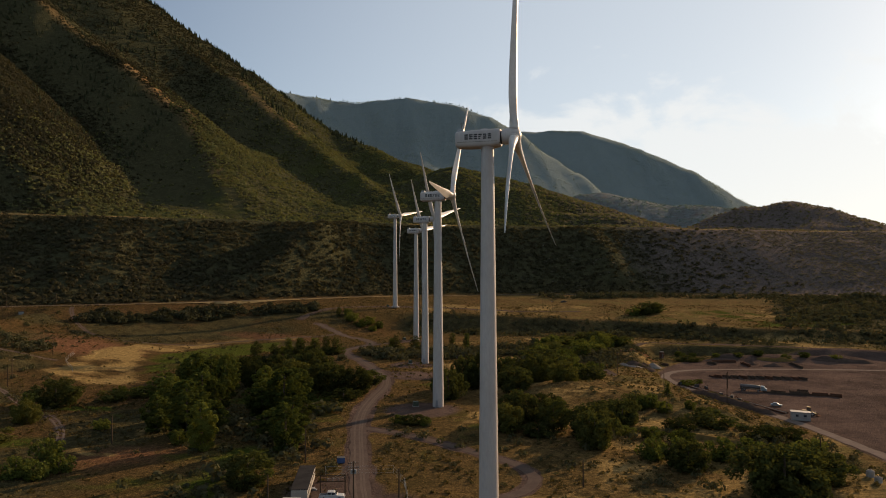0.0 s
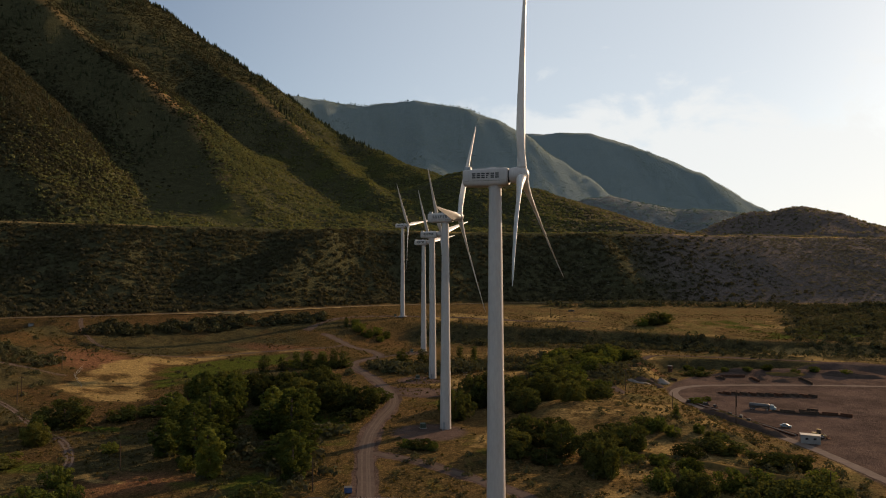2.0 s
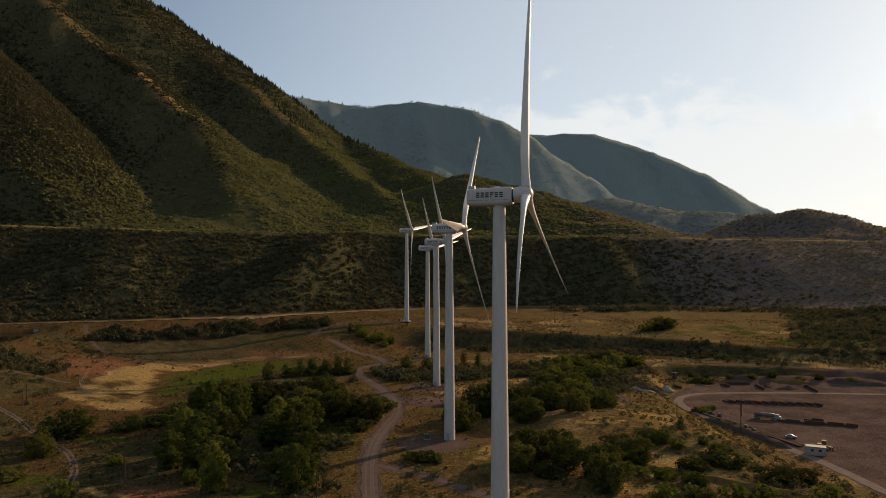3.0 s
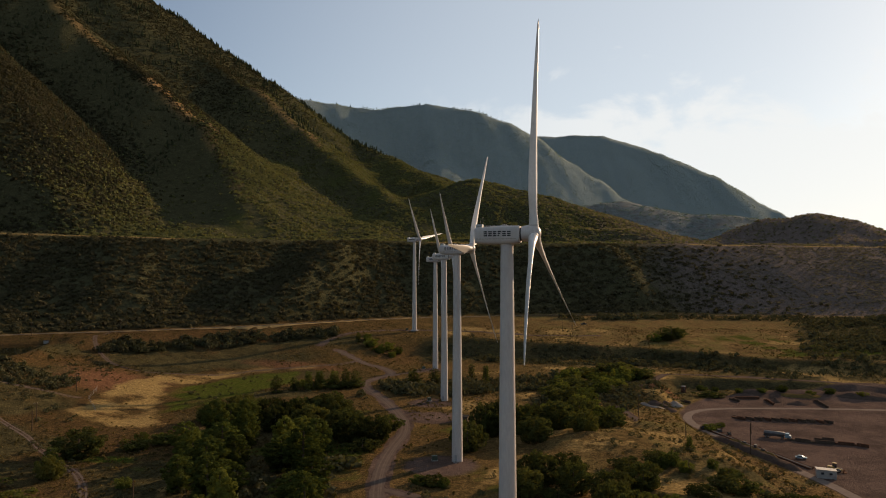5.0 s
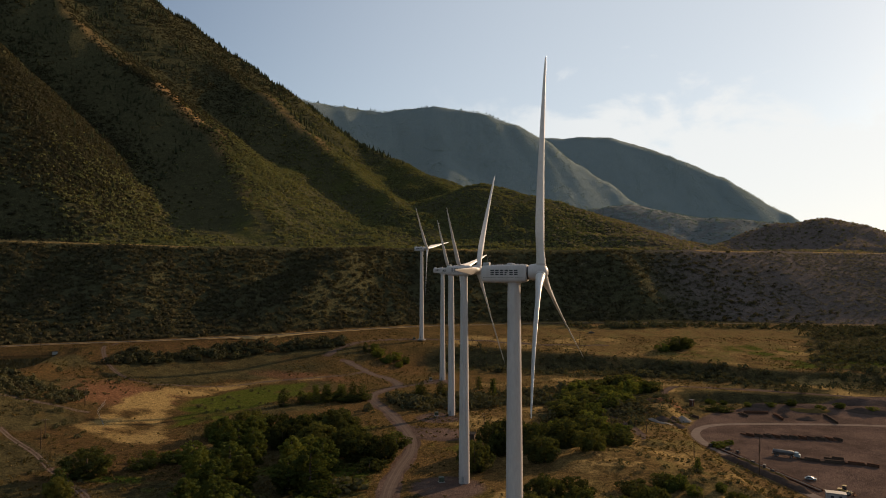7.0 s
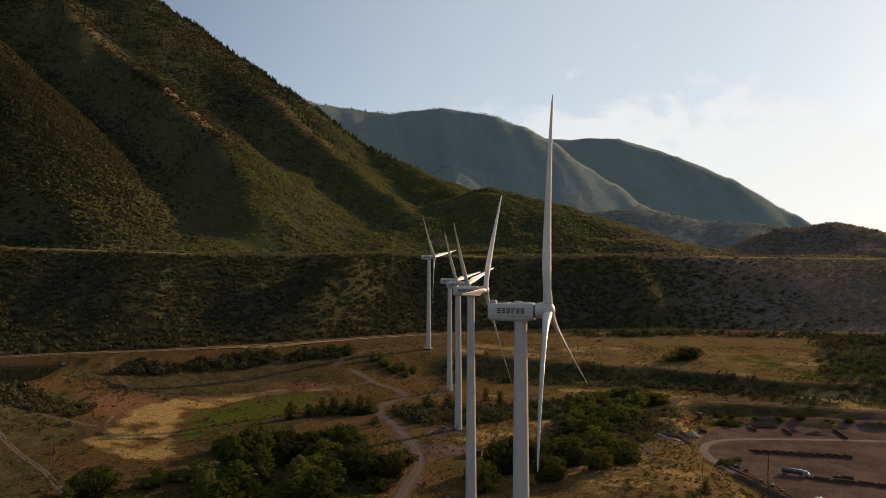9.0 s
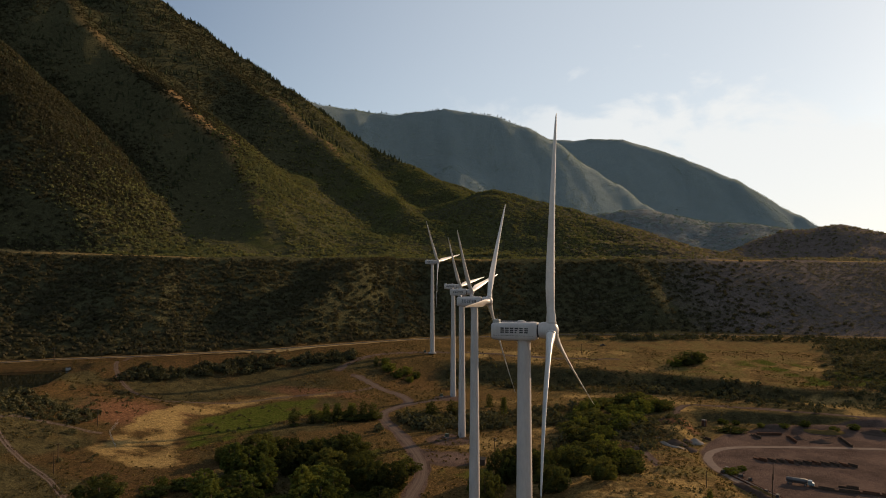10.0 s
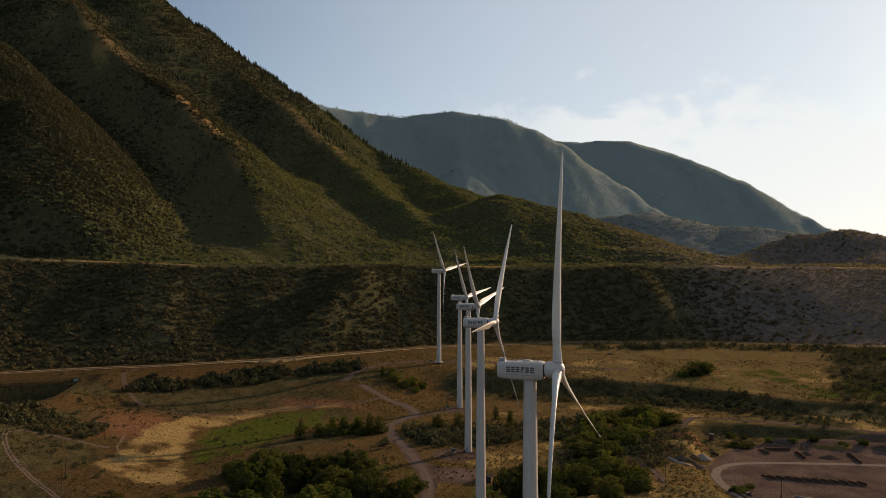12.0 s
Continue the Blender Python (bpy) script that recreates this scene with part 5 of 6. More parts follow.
def conifers():
    """Firs along the high crest, each two or three stacked skirts, joined."""
    rng = np.random.RandomState(9)
    keep = lambda x, y: (np.abs(x) < 0.75 * y) * np.clip(0.12 + 2.2 * fbm(x, y, 120, 170, 3), 0.0, 1) * (crest_height(x, y) > 330)
    xy = spread(rng, 9000, -1300, -150, 1200, 2000, keep)
    wood = lambda x, y: np.clip(0.26 + 0.9 * fbm(x, y, 80, 173, 3), 0.0, 1) * (y > bench_edge(x) + 60) * sstep(150, 230, crest_height(x, y))
    xy = np.vstack([xy, spread(rng, 5000, -950, -430, 850, 1500, wood)])
    xy = xy[zones(xy[:, 0], xy[:, 1], ground_z(xy[:, 0], xy[:, 1]))[0][:, 3] < 0.2]
    crest = np.array([(x + rng.normal() * 10, y + rng.normal() * 16) for pts in (RIDGES[0][0][2:8],) for (x0, y0, _), (x1, y1, _) in zip(pts, pts[1:]) for x, y in [(x0 + (x1 - x0) * f, y0 + (y1 - y0) * f) for f in rng.rand(70)]])
    far_c = np.array([(x + rng.normal() * 8, y + rng.normal() * 14) for pts in (RIDGES[5][0][2:8],) for (x0, y0, _), (x1, y1, _) in zip(pts, pts[1:]) for x, y in [(x0 + (x1 - x0) * f, y0 + (y1 - y0) * f) for f in rng.rand(14)]])
    xy = np.vstack([xy, crest, far_c])
    z = ground_z(xy[:, 0], xy[:, 1])
    verts, faces = [], []
    n = 7
    ang = np.arange(n) * 2 * np.pi / n
    for (x, y), zz in zip(xy, z):
        h = rng.uniform(4, 8.5) if y < 1500 else rng.uniform(7, 15) if y < 2100 else rng.uniform(5, 10)
        w = h * rng.uniform(0.2, 0.32)
        for lo, hi, f in ((0.05, 0.6, 1.0), (0.35, 0.82, 0.72), (0.62, 1.0, 0.45)):
            b = len(verts)
            jag = w * f * rng.uniform(0.7, 1.2, n)
            verts += [(x + jag[k] * math.cos(ang[k]), y + jag[k] * math.sin(ang[k]), zz + h * lo) for k in range(n)]
            verts.append((x, y, zz + h * hi))
            faces += [(b + k, b + (k + 1) % n, b + n) for k in range(n)]
    tagged(new("conifers", mesh_arrays("conifers", np.array(verts), np.array(faces), M_NEEDLE)), "dark firs along the high mountain ridge", "conifers", kind="stuff")


conifers()

# ================= small things =================
M_PANEL = surface("dusty_white_panel", (0.31, 0.285, 0.25), (0.25, 0.225, 0.20), 0.5, 0.65, fine=3.0)
M_ROOF = surface("grey_membrane_roof", (0.042, 0.039, 0.037), (0.03, 0.028, 0.027), 0.4, 0.85, fine=2.0)
M_GLASS = surface("dark_window_glass", (0.02, 0.024, 0.03), (0.03, 0.034, 0.04), 1.0, 0.12)
M_CAR_WHITE = surface("white_car_paint", (0.48, 0.47, 0.45), (0.42, 0.41, 0.39), 0.8, 0.28)
M_CAR_TEAL = surface("pale_teal_car_paint", (0.20, 0.26, 0.28), (0.17, 0.22, 0.24), 0.8, 0.3)
M_BLUE = surface("faded_blue_paint", (0.05, 0.10, 0.24), (0.04, 0.08, 0.18), 0.9, 0.6)
M_YELLOW = surface("dusty_yellow_paint", (0.34, 0.22, 0.05), (0.25, 0.16, 0.04), 0.9, 0.6)
M_GREEN_BOX = surface("dull_green_enamel", (0.06, 0.075, 0.045), (0.045, 0.055, 0.035), 1.2, 0.55)
M_HEAP = surface("crushed_aggregate", (0.085, 0.06, 0.047), (0.055, 0.041, 0.034), 0.5, 0.95, bumps=0.1, fine=3.0)
M_SAND = surface("pale_sand", (0.25, 0.215, 0.18), (0.19, 0.162, 0.135), 0.4, 0.95, bumps=0.05, fine=3.0)
M_GRASSY = surface("grass_grown_earth", (0.14, 0.092, 0.036), (0.07, 0.054, 0.02), 0.5, 0.95, bumps=0.08, fine=2.5)
M_TIMBER = surface("dark_stacked_timber", (0.10, 0.07, 0.05), (0.065, 0.048, 0.036), 0.7, 0.9, fine=4.0)
M_TANK = surface("dusty_grey_tank_paint", (0.11, 0.10, 0.095), (0.075, 0.07, 0.065), 0.6, 0.6, fine=3.0)


def water_material():
    m, nd, lk, b = shader("still_pond_water")
    b.inputs["Base Color"].default_value = (0.006, 0.008, 0.006, 1)
    b.inputs["Roughness"].default_value = 0.06
    b.inputs["IOR"].default_value = 1.33
    bump(nd, lk, b, noise_tex(nd, lk, 0.8, 3), 0.03, 0.03)
    return m


bm = bmesh.new()
bm.faces.new([bm.verts.new((x, y, 20.6)) for x, y in POND])
pond_me = bpy.data.meshes.new("water")
bm.to_mesh(pond_me)
bm.free()
pond_me.materials.append(water_material())
tagged(new("water", pond_me), "dark still pond water behind an earth dam", "water", kind="structure")


def rest(root, x, y, rz=0.0, sink=0.0):
    root.matrix_basis = pose(x, y, gz(x, y) - sink, 0, 0, rz)
    return root


def utility_pole(h, arms=1, can=False):
    root = new("utility_pole")
    part("post", rod((0, 0, -0.5), (0, 0, h), 0.2, 0.13, 10), M_POLE, root)
    for k in range(arms):
        z = h - 0.45 - 1.1 * k
        arm = part("crossarm", box(2.4, 0.12, 0.14, (0, -0.16, z), 0.02), M_POLE, root)
        for px in (-1.05, -0.45, 0.45, 1.05):
            part("insulator", tube_at(0.07, 0.05, (px, -0.16, z + 0.07), 0.22), M_STEEL, arm)
    if can:
        part("transformer_can", tube_at(0.3, 0.3, (0.45, 0, h - 2.9), 0.95), M_STEEL, root, "grey transformer can")
        part("transformer_can", tube_at(0.3, 0.3, (-0.45, 0, h - 2.9), 0.95), M_STEEL, root, "grey transformer can")
    return root


def tube_at(r0, r1, at, h, n=12):
    bm_ = tube(r0, r1, 0, h, n)
    bmesh.ops.translate(bm_, vec=at, verts=bm_.verts)
    return bm_


POLES = [(-38, 198, 9.3, 0), (-101, 219, 8.8, 0), (-193, 321, 9, 1), (-40, 164, 6.5, 0), (34, 175, 6.6, 0), (121, 306, 13, 0), (87, 358, 10.5, 1), (96, 312, 7, 0), (96, 183, 9.5, 0), (7.3, 357, 9.5, 2), (5, 298, 7.5, 2), (-10, 162, 8.2, 0),
         (-208, 382, 9.5, 1), (-187, 308, 9, 0), (-286, 529, 9.5, 1), (-262, 543, 9, 1), (-204, 590, 9.5, 1), (92, 660, 9, 1), (98, 643, 9, 1), (-307, 503, 10, 1), (136, 343, 8, 0)]
for x, y, h, arms in POLES:
    tagged(rest(utility_pole(h, arms), x, y, 30), "weathered dark wooden utility pole" if arms else "plain weathered dark wooden pole", "utility pole", "utility poles")
tagged(rest(utility_pole(8.8, 2, True), -20.8, 166.5, 8), "dark wooden utility pole with two transformer cans", "utility pole", "utility poles")


def site_office():
    root = new("office_trailer")
    part("body", box(3.7, 19.5, 2.7, (0, 0, 1.75), 0.05), M_PANEL, root)
    part("roof", box(3.95, 19.8, 0.14, (0, 0, 3.17), 0.04), M_ROOF, root, "flat grey roof")
    for k in range(7):
        w = part("window", box(0.05, 1.1, 0.8, (1.86, -8.0 + 2.65 * k, 2.05)), M_GLASS, root)
        part("window_frame", merge(box(0.07, 1.3, 0.08, (1.87, -8.0 + 2.65 * k, 2.5)), box(0.07, 1.3, 0.08, (1.87, -8.0 + 2.65 * k, 1.6))), M_STEEL, w)
    part("door", box(0.06, 0.95, 2.05, (1.87, 0.0, 1.45)), M_STEEL, root, "grey door")
    part("steps", merge(*[box(0.9, 1.0, 0.18, (2.2 + 0.25 * k, 0, 0.4 - 0.18 * k)) for k in range(3)]), M_STEEL, root)
    part("skirt", box(3.6, 19.3, 0.45, (0, 0, 0.2)), M_ROOF, root)
    return root


tagged(rest(site_office(), -33.6, 173.0, 5), "long white site office trailer with a grey roof", "trailer")


def store_shed(w, l, h, wall_m, roof_m, fall=0.25, windows=2):
    root = new("shed")
    part("wall", box(w, l, h, (0, 0, h / 2), 0.03), wall_m, root)
    bm_ = bmesh.new()
    loft(bm_, [[(-w / 2 - 0.2, yy, h + fall), (w / 2 + 0.2, yy, h), (w / 2 + 0.2, yy, h + 0.12), (-w / 2 - 0.2, yy, h + fall + 0.12)] for yy in (-l / 2 - 0.2, l / 2 + 0.2)])
    for f in bm_.faces:
        f.smooth = False
    part("roof", bm_, roof_m, root)
    for k in range(windows):
        px = -w / 2 + w * (k + 0.7) / (windows + 0.4)
        win = part("window", box(1.0, 0.05, 0.8, (px, -l / 2 - 0.01, h * 0.62)), M_GLASS, root)
        part("sill", box(1.2, 0.12, 0.06, (px, -l / 2 - 0.04, h * 0.62 - 0.45)), M_STEEL, win)
    part("door", box(0.05, 0.9, 2.0, (w / 2 + 0.01, -l * 0.2, 1.02)), M_STEEL, root)
    return root


tagged(rest(store_shed(3.6, 5.5, 2.4, M_PANEL, M_PANEL, 0.15), -33.5, 157.5, 5), "small white annex cabin with a pale roof", "cabin")
tagged(rest(store_shed(6.6, 3.4, 3.0, M_PANEL, M_PANEL, 0.2), 136.0, 273.5, -18), "white site cabin on the gravel yard", "cabin")
tagged(rest(store_shed(6.5, 5.0, 2.6, M_TIMBER, M_ROOF, 0.5, 1), -0.5, 343.5, -8), "low brown shed with a grey sloping roof", "shed")
tagged(rest(store_shed(3.2, 2.4, 2.0, M_PANEL, M_ROOF, 0.1, 0), -287, 487, 30), "small pale pump house on the pond's edge", "pump house")


def wheel(parent, x, y, r, w):
    bm_ = bmesh.new()
    prof = ((-w / 2, 0.55 * r), (-w / 2, 0.9 * r), (-w / 3, r), (w / 3, r), (w / 2, 0.9 * r), (w / 2, 0.55 * r))
    loft(bm_, [[(x + rr * math.cos(2 * math.pi * k / 18), y + yy, r + rr * math.sin(2 * math.pi * k / 18)) for k in range(18)] for yy, rr in prof], False)
    ty = part("tyre", bm_, M_DARK, parent)
    bm_ = bmesh.new()
    loft(bm_, [[(x + rr * math.cos(2 * math.pi * k / 14), y + yy, r + rr * math.sin(2 * math.pi * k / 14)) for k in range(14)] for yy, rr in ((-w * 0.35, 0.56 * r), (w * 0.35, 0.56 * r))])
    part("rim", bm_, M_STEEL, ty)


def profile_body(pts, half, tuck=0.12):
    """A body drawn as a side profile (x, z), pulled in towards the sides."""
    bm_ = bmesh.new()
    cx, cz = sum(p[0] for p in pts) / len(pts), sum(p[1] for p in pts) / len(pts)
    ring = lambda yy, s: [(cx + (px - cx) * s, yy, cz + (pz - cz) * s) for px, pz in pts]
    loft(bm_, [ring(-half, 1 - tuck), ring(-half + 0.08, 1), ring(half - 0.08, 1), ring(half, 1 - tuck)])
    bmesh.ops.recalc_face_normals(bm_, faces=bm_.faces)
    for f in bm_.faces:
        f.smooth = False
    return bm_


def pickup(paint):
    root = new("pickup_truck")
    part("body", profile_body([(-2.85, 0.55), (-2.85, 1.15), (-1.0, 1.18), (1.1, 1.18), (2.6, 1.08), (2.85, 0.95), (2.85, 0.5), (0, 0.42)], 0.98, 0.03), paint, root)
    part("cab", profile_body([(-1.1, 1.16), (-0.95, 1.88), (0.55, 1.9), (1.35, 1.18)], 0.88, 0.06), paint, root)
    part("side_window", merge(box(0.85, 1.86, 0.42, (-0.5, 0, 1.55)), box(0.75, 1.86, 0.42, (0.42, 0, 1.52))), M_GLASS, root)
    part("windscreen", merge(rod((0.98, -0.7, 1.55), (0.98, 0.7, 1.55), 0.22, 0.22, 6)), M_GLASS, root)
    part("bed", box(1.6, 1.6, 0.1, (-1.95, 0, 1.17)), M_DARK, root, "dark open load bed")
    part("bumper", box(0.16, 1.9, 0.25, (2.92, 0, 0.58), 0.04), M_STEEL, root)
    part("bumper", box(0.16, 1.9, 0.22, (-2.92, 0, 0.6), 0.04), M_STEEL, root)
    for s in (-1, 1):
        part("headlight", box(0.08, 0.35, 0.2, (2.86, 0.68 * s, 0.86), 0.02), M_GLASS, root)
        for px in (-1.8, 1.85):
            wheel(root, px, 0.88 * s, 0.4, 0.27)
    return root


def car(paint):
    root = new("car")
    part("body", profile_body([(-2.2, 0.45), (-2.2, 0.9), (-1.3, 0.98), (0.9, 0.98), (2.0, 0.85), (2.2, 0.65), (2.2, 0.42), (0, 0.35)], 0.88, 0.03), paint, root)
    part("cabin", profile_body([(-1.7, 0.96), (-1.1, 1.48), (0.3, 1.5), (1.1, 0.96)], 0.76, 0.08), paint, root)
    part("side_window", merge(box(0.8, 1.6, 0.32, (-0.65, 0, 1.2)), box(0.7, 1.6, 0.32, (0.2, 0, 1.2))), M_GLASS, root)
    for s in (-1, 1):
        part("headlight", box(0.06, 0.35, 0.15, (2.19, 0.6 * s, 0.68), 0.02), M_GLASS, root)
        for px in (-1.35, 1.35):
            wheel(root, px, 0.78 * s, 0.33, 0.22)
    return root


def tank_truck():
    root = new("tank_truck")
    bm_ = bmesh.new()
    loft(bm_, [[(xx, r * 1.15 * math.cos(2 * math.pi * k / 20), 2.1 + r * math.sin(2 * math.pi * k / 20)) for k in range(20)] for xx, r in ((-5.6, 0.6), (-5.4, 0.95), (3.0, 0.95), (3.2, 0.6))])
    part("tank", bm_, M_TANK, root, "dull grey tank")
    part("chassis", box(10.8, 0.9, 0.3, (-0.6, 0, 0.95), 0.04), M_DARK, root)
    part("cab", profile_body([(3.5, 0.7), (3.5, 2.7), (4.9, 2.7), (5.3, 1.9), (5.9, 1.7), (5.95, 0.7)], 1.15, 0.04), M_CAR_TEAL, root)
    part("windscreen", box(0.1, 2.0, 0.6, (5.15, 0, 2.3)), M_GLASS, root)
    for s in (-1, 1):
        for px in (-4.6, -3.4, 2.4, 4.8):
            wheel(root, px, 1.02 * s, 0.5, 0.3)
    return root


def wheel_loader():
    root = new("wheel_loader")
    part("body", profile_body([(-2.6, 0.9), (-2.6, 1.9), (-0.3, 2.0), (0.2, 1.4), (1.6, 1.3), (1.6, 0.8)], 0.95, 0.04), M_YELLOW, root)
    part("cab", profile_body([(-0.9, 1.9), (-0.8, 3.2), (0.3, 3.2), (0.6, 1.6)], 0.7, 0.04), M_GLASS, root, "dark glazed cab")
    part("cab_roof", box(1.5, 1.6, 0.12, (-0.2, 0, 3.26), 0.04), M_YELLOW, root)
    part("lift_arm", merge(rod((0.8, -0.5, 1.6), (2.9, -0.5, 0.7), 0.14), rod((0.8, 0.5, 1.6), (2.9, 0.5, 0.7), 0.14)), M_YELLOW, root)
    part("bucket", profile_body([(2.8, 0.15), (2.8, 1.1), (3.0, 1.2), (3.15, 0.4), (3.9, 0.2), (3.9, 0.1)], 1.3, 0.0), M_RUST, root, "rusty bucket")
    for s in (-1, 1):
        for px in (-1.6, 1.4):
            wheel(root, px, 1.0 * s, 0.75, 0.55)
    return root


def skip_bin():
    root = new("waste_container")
    part("body", merge(box(2.2, 0.08, 1.4, (0, -0.85, 0.8)), box(2.2, 0.08, 1.4, (0, 0.85, 0.8)), box(0.08, 1.7, 1.4, (-1.06, 0, 0.8)), box(0.08, 1.7, 1.4, (1.06, 0, 0.8)), box(2.1, 1.7, 0.08, (0, 0, 0.14))), M_BLUE, root)
    part("lid", merge(box(1.08, 1.8, 0.06, (-0.56, 0, 1.55), 0.0), box(1.08, 1.8, 0.06, (0.56, 0, 1.53), 0.0)), M_DARK, root, "black lids")
    part("rib", merge(*[box(0.07, 0.06, 1.3, (px, -0.91, 0.8)) for px in (-0.7, 0, 0.7)]), M_BLUE, root)
    return root


tagged(rest(pickup(M_CAR_WHITE), -25.8, 166.5, 2), "white crew-cab pickup truck parked on gravel", "pickup truck")
tagged(rest(car(M_CAR_TEAL), 139, 299.5, -25), "pale teal car parked on the gravel yard", "car")
tagged(rest(tank_truck(), 144.8, 335.5, -30), "dusty grey tank truck parked on the yard", "tank truck")
tagged(rest(wheel_loader(), 143.5, 281.5, -40), "dusty yellow wheel loader beside the cabin", "wheel loader")
tagged(rest(skip_bin(), -28.1, 197.2, 8), "faded blue waste container with black lids", "waste container")
tagged(rest(pickup(M_DARK), 118, 700, 10), "dark pickup truck far off on the grassy shelf", "pickup truck")


def transformer_box():
    root = new("transformer_box")
    part("plinth", box(2.4, 2.2, 0.25, (0, 0, 0.1)), M_CONCRETE, root)
    part("cabinet", box(2.0, 1.7, 1.7, (0, 0, 1.05), 0.04), M_GREEN_BOX, root)
    part("cooling_fin", merge(*[box(0.06, 0.3, 1.1, (-0.75 + 0.25 * k, 0.98, 1.1)) for k in range(7)]), M_GREEN_BOX, root)
    part("door", merge(box(0.9, 0.04, 1.4, (-0.48, -0.87, 1.05)), box(0.9, 0.04, 1.4, (0.48, -0.87, 1.05))), M_GREEN_BOX, root)
    return root


for x, y in ((-18.2, 397.0), (-28.0, 519.5), (-49.5, 640), (-10.5, 273), (1.5, 149)):
    tagged(rest(transformer_box(), x, y, 12), "dark green transformer box beside a turbine base", "transformer box", "turbine transformers")


def switch_frame():
    root = new("switch_frame")
    for px in (-2.9, 2.9):
        part("post", rod((px, 0, -0.3), (px, 0, 4.5), 0.15), M_POLE, root)
    for z in (4.2, 2.9):
        part("beam", box(6.3, 0.22, 0.26, (0, 0, z), 0.03), M_POLE, root)
    for px in (-1.3, 0, 1.3):
        part("insulator", merge(*[tube_at(0.16 - 0.03 * (k % 2), 0.12, (px, 0, 3.0 + 0.1 * k), 0.1) for k in range(5)]), M_DARK, root)
    return root


tagged(rest(switch_frame(), -26.2, 170.5, 2), "dark timber switch frame with three insulators", "switch frame")


def slack_wire(p, q, sag, r=0.05):
    cu = bpy.data.curves.new("cable", "CURVE")
    cu.dimensions, cu.bevel_depth, cu.bevel_resolution = "3D", r, 1
    sp = cu.splines.new("POLY")
    n = 12
    sp.points.add(n)
    for k in range(n + 1):
        f = k / n
        c = Vector(p).lerp(Vector(q), f)
        sp.points[k].co = (c.x, c.y, c.z - sag * 4 * f * (1 - f), 1)
    cu.materials.append(M_PANEL)
    return new("cable", cu)


z_s = gz(-26, 170)
for k, px in enumerate((-27.5, -26.2, -24.9)):
    tagged(slack_wire((px, 170.5, z_s + 3.5), (-21.6 + 0.6 * k, 166.5, z_s + 8.3), 0.9), "pale slack cable between frame and pole", "cable", "slack cables")


def fence(points, label):
    root = new("fence")
    for (x0, y0), (x1, y1) in zip(points, points[1:]):
        n = max(1, int(math.hypot(x1 - x0, y1 - y0) / 3.5))
        for k in range(n):
            f = k / n
            x, y = x0 + (x1 - x0) * f, y0 + (y1 - y0) * f
            part("post", rod((x, y, gz(x, y) - 0.2), (x, y, gz(x, y) + 2.1), 0.05, 0.05, 6), M_STEEL, root)
        for dz in (0.3, 1.2, 2.05):
            part("wire", rod((x0, y0, gz(x0, y0) + dz), (x1, y1, gz(x1, y1) + dz), 0.02, 0.02, 5), M_STEEL, root)
    return tagged(root, label, "fence")


fence([(-30.5, 186), (-22, 186.5), (-13, 187), (-9.5, 176), (-8, 162)], "wire fence on steel posts round the compound")
fence([(-182, 352), (-196, 372), (-203, 395)], "old wire fence along the mown field")


def heap(rx, ry, h, seed, material, name="mound"):
    """A loose heap with an uneven top."""
    bm_ = bmesh.new()
    n, m_ = 20, 7
    rings = []
    for i in range(m_ + 1):
        f = i / m_
        ring = []
        for k in range(n):
            a_ = 2 * math.pi * k / n
            w = 1 + 0.22 * noise.noise((2 * math.cos(a_), 2 * math.sin(a_), seed)) + 0.1 * noise.noise((5 * math.cos(a_), 5 * math.sin(a_), seed + 3))
            ring.append((rx * f * w * math.cos(a_) + 0.001 * k, ry * f * w * math.sin(a_), h * (1 - f) ** 0.9 * (1 + 0.25 * noise.noise((3 * f, a_, seed))) - 0.3 * (f == 1)))
        rings.append(ring)
    loft(bm_, rings[::-1], False)
    me = bpy.data.meshes.new(name)
    bm_.to_mesh(me)
    bm_.free()
    me.materials.append(material)
    return new(name, me)


for x, y, rx, ry, h, mt, lb in ((103, 389, 6.5, 4.5, 2.6, M_HEAP, "dark mound of aggregate"), (109, 385, 5, 4, 2.0, M_HEAP, "dark mound of aggregate"), (119.5, 409, 5.0, 4.2, 2.6, M_SAND, "pale sand mound on the yard"), (113, 404, 4, 3, 1.8, M_HEAP, "brown mound of gravel"), (192, 417, 7, 4, 1.8, M_HEAP, "dark low mound of gravel"), (182, 424, 4, 3, 2.0, M_HEAP, "dark low mound of gravel"),
                                ):
    tagged(rest(heap(rx, ry, h, x, mt, "mound"), x, y), lb, "mound", "mounds in the yard")


def bay_wall(length, seed):
    """Stacked block wall that parts two stockpile bays."""
    root = new("bay_wall")
    r = random.Random(seed)
    n = int(length / 1.6)
    for k in range(n):
        for lv in range(2 if k > 1 else 1):
            part("block", box(1.54, 0.8, 0.74, (-length / 2 + 0.8 + 1.6 * k, r.uniform(-0.06, 0.06), 0.37 + 0.75 * lv), 0.05, r.uniform(-2, 2)), M_TIMBER if seed % 3 else M_RUST, root)
    return root


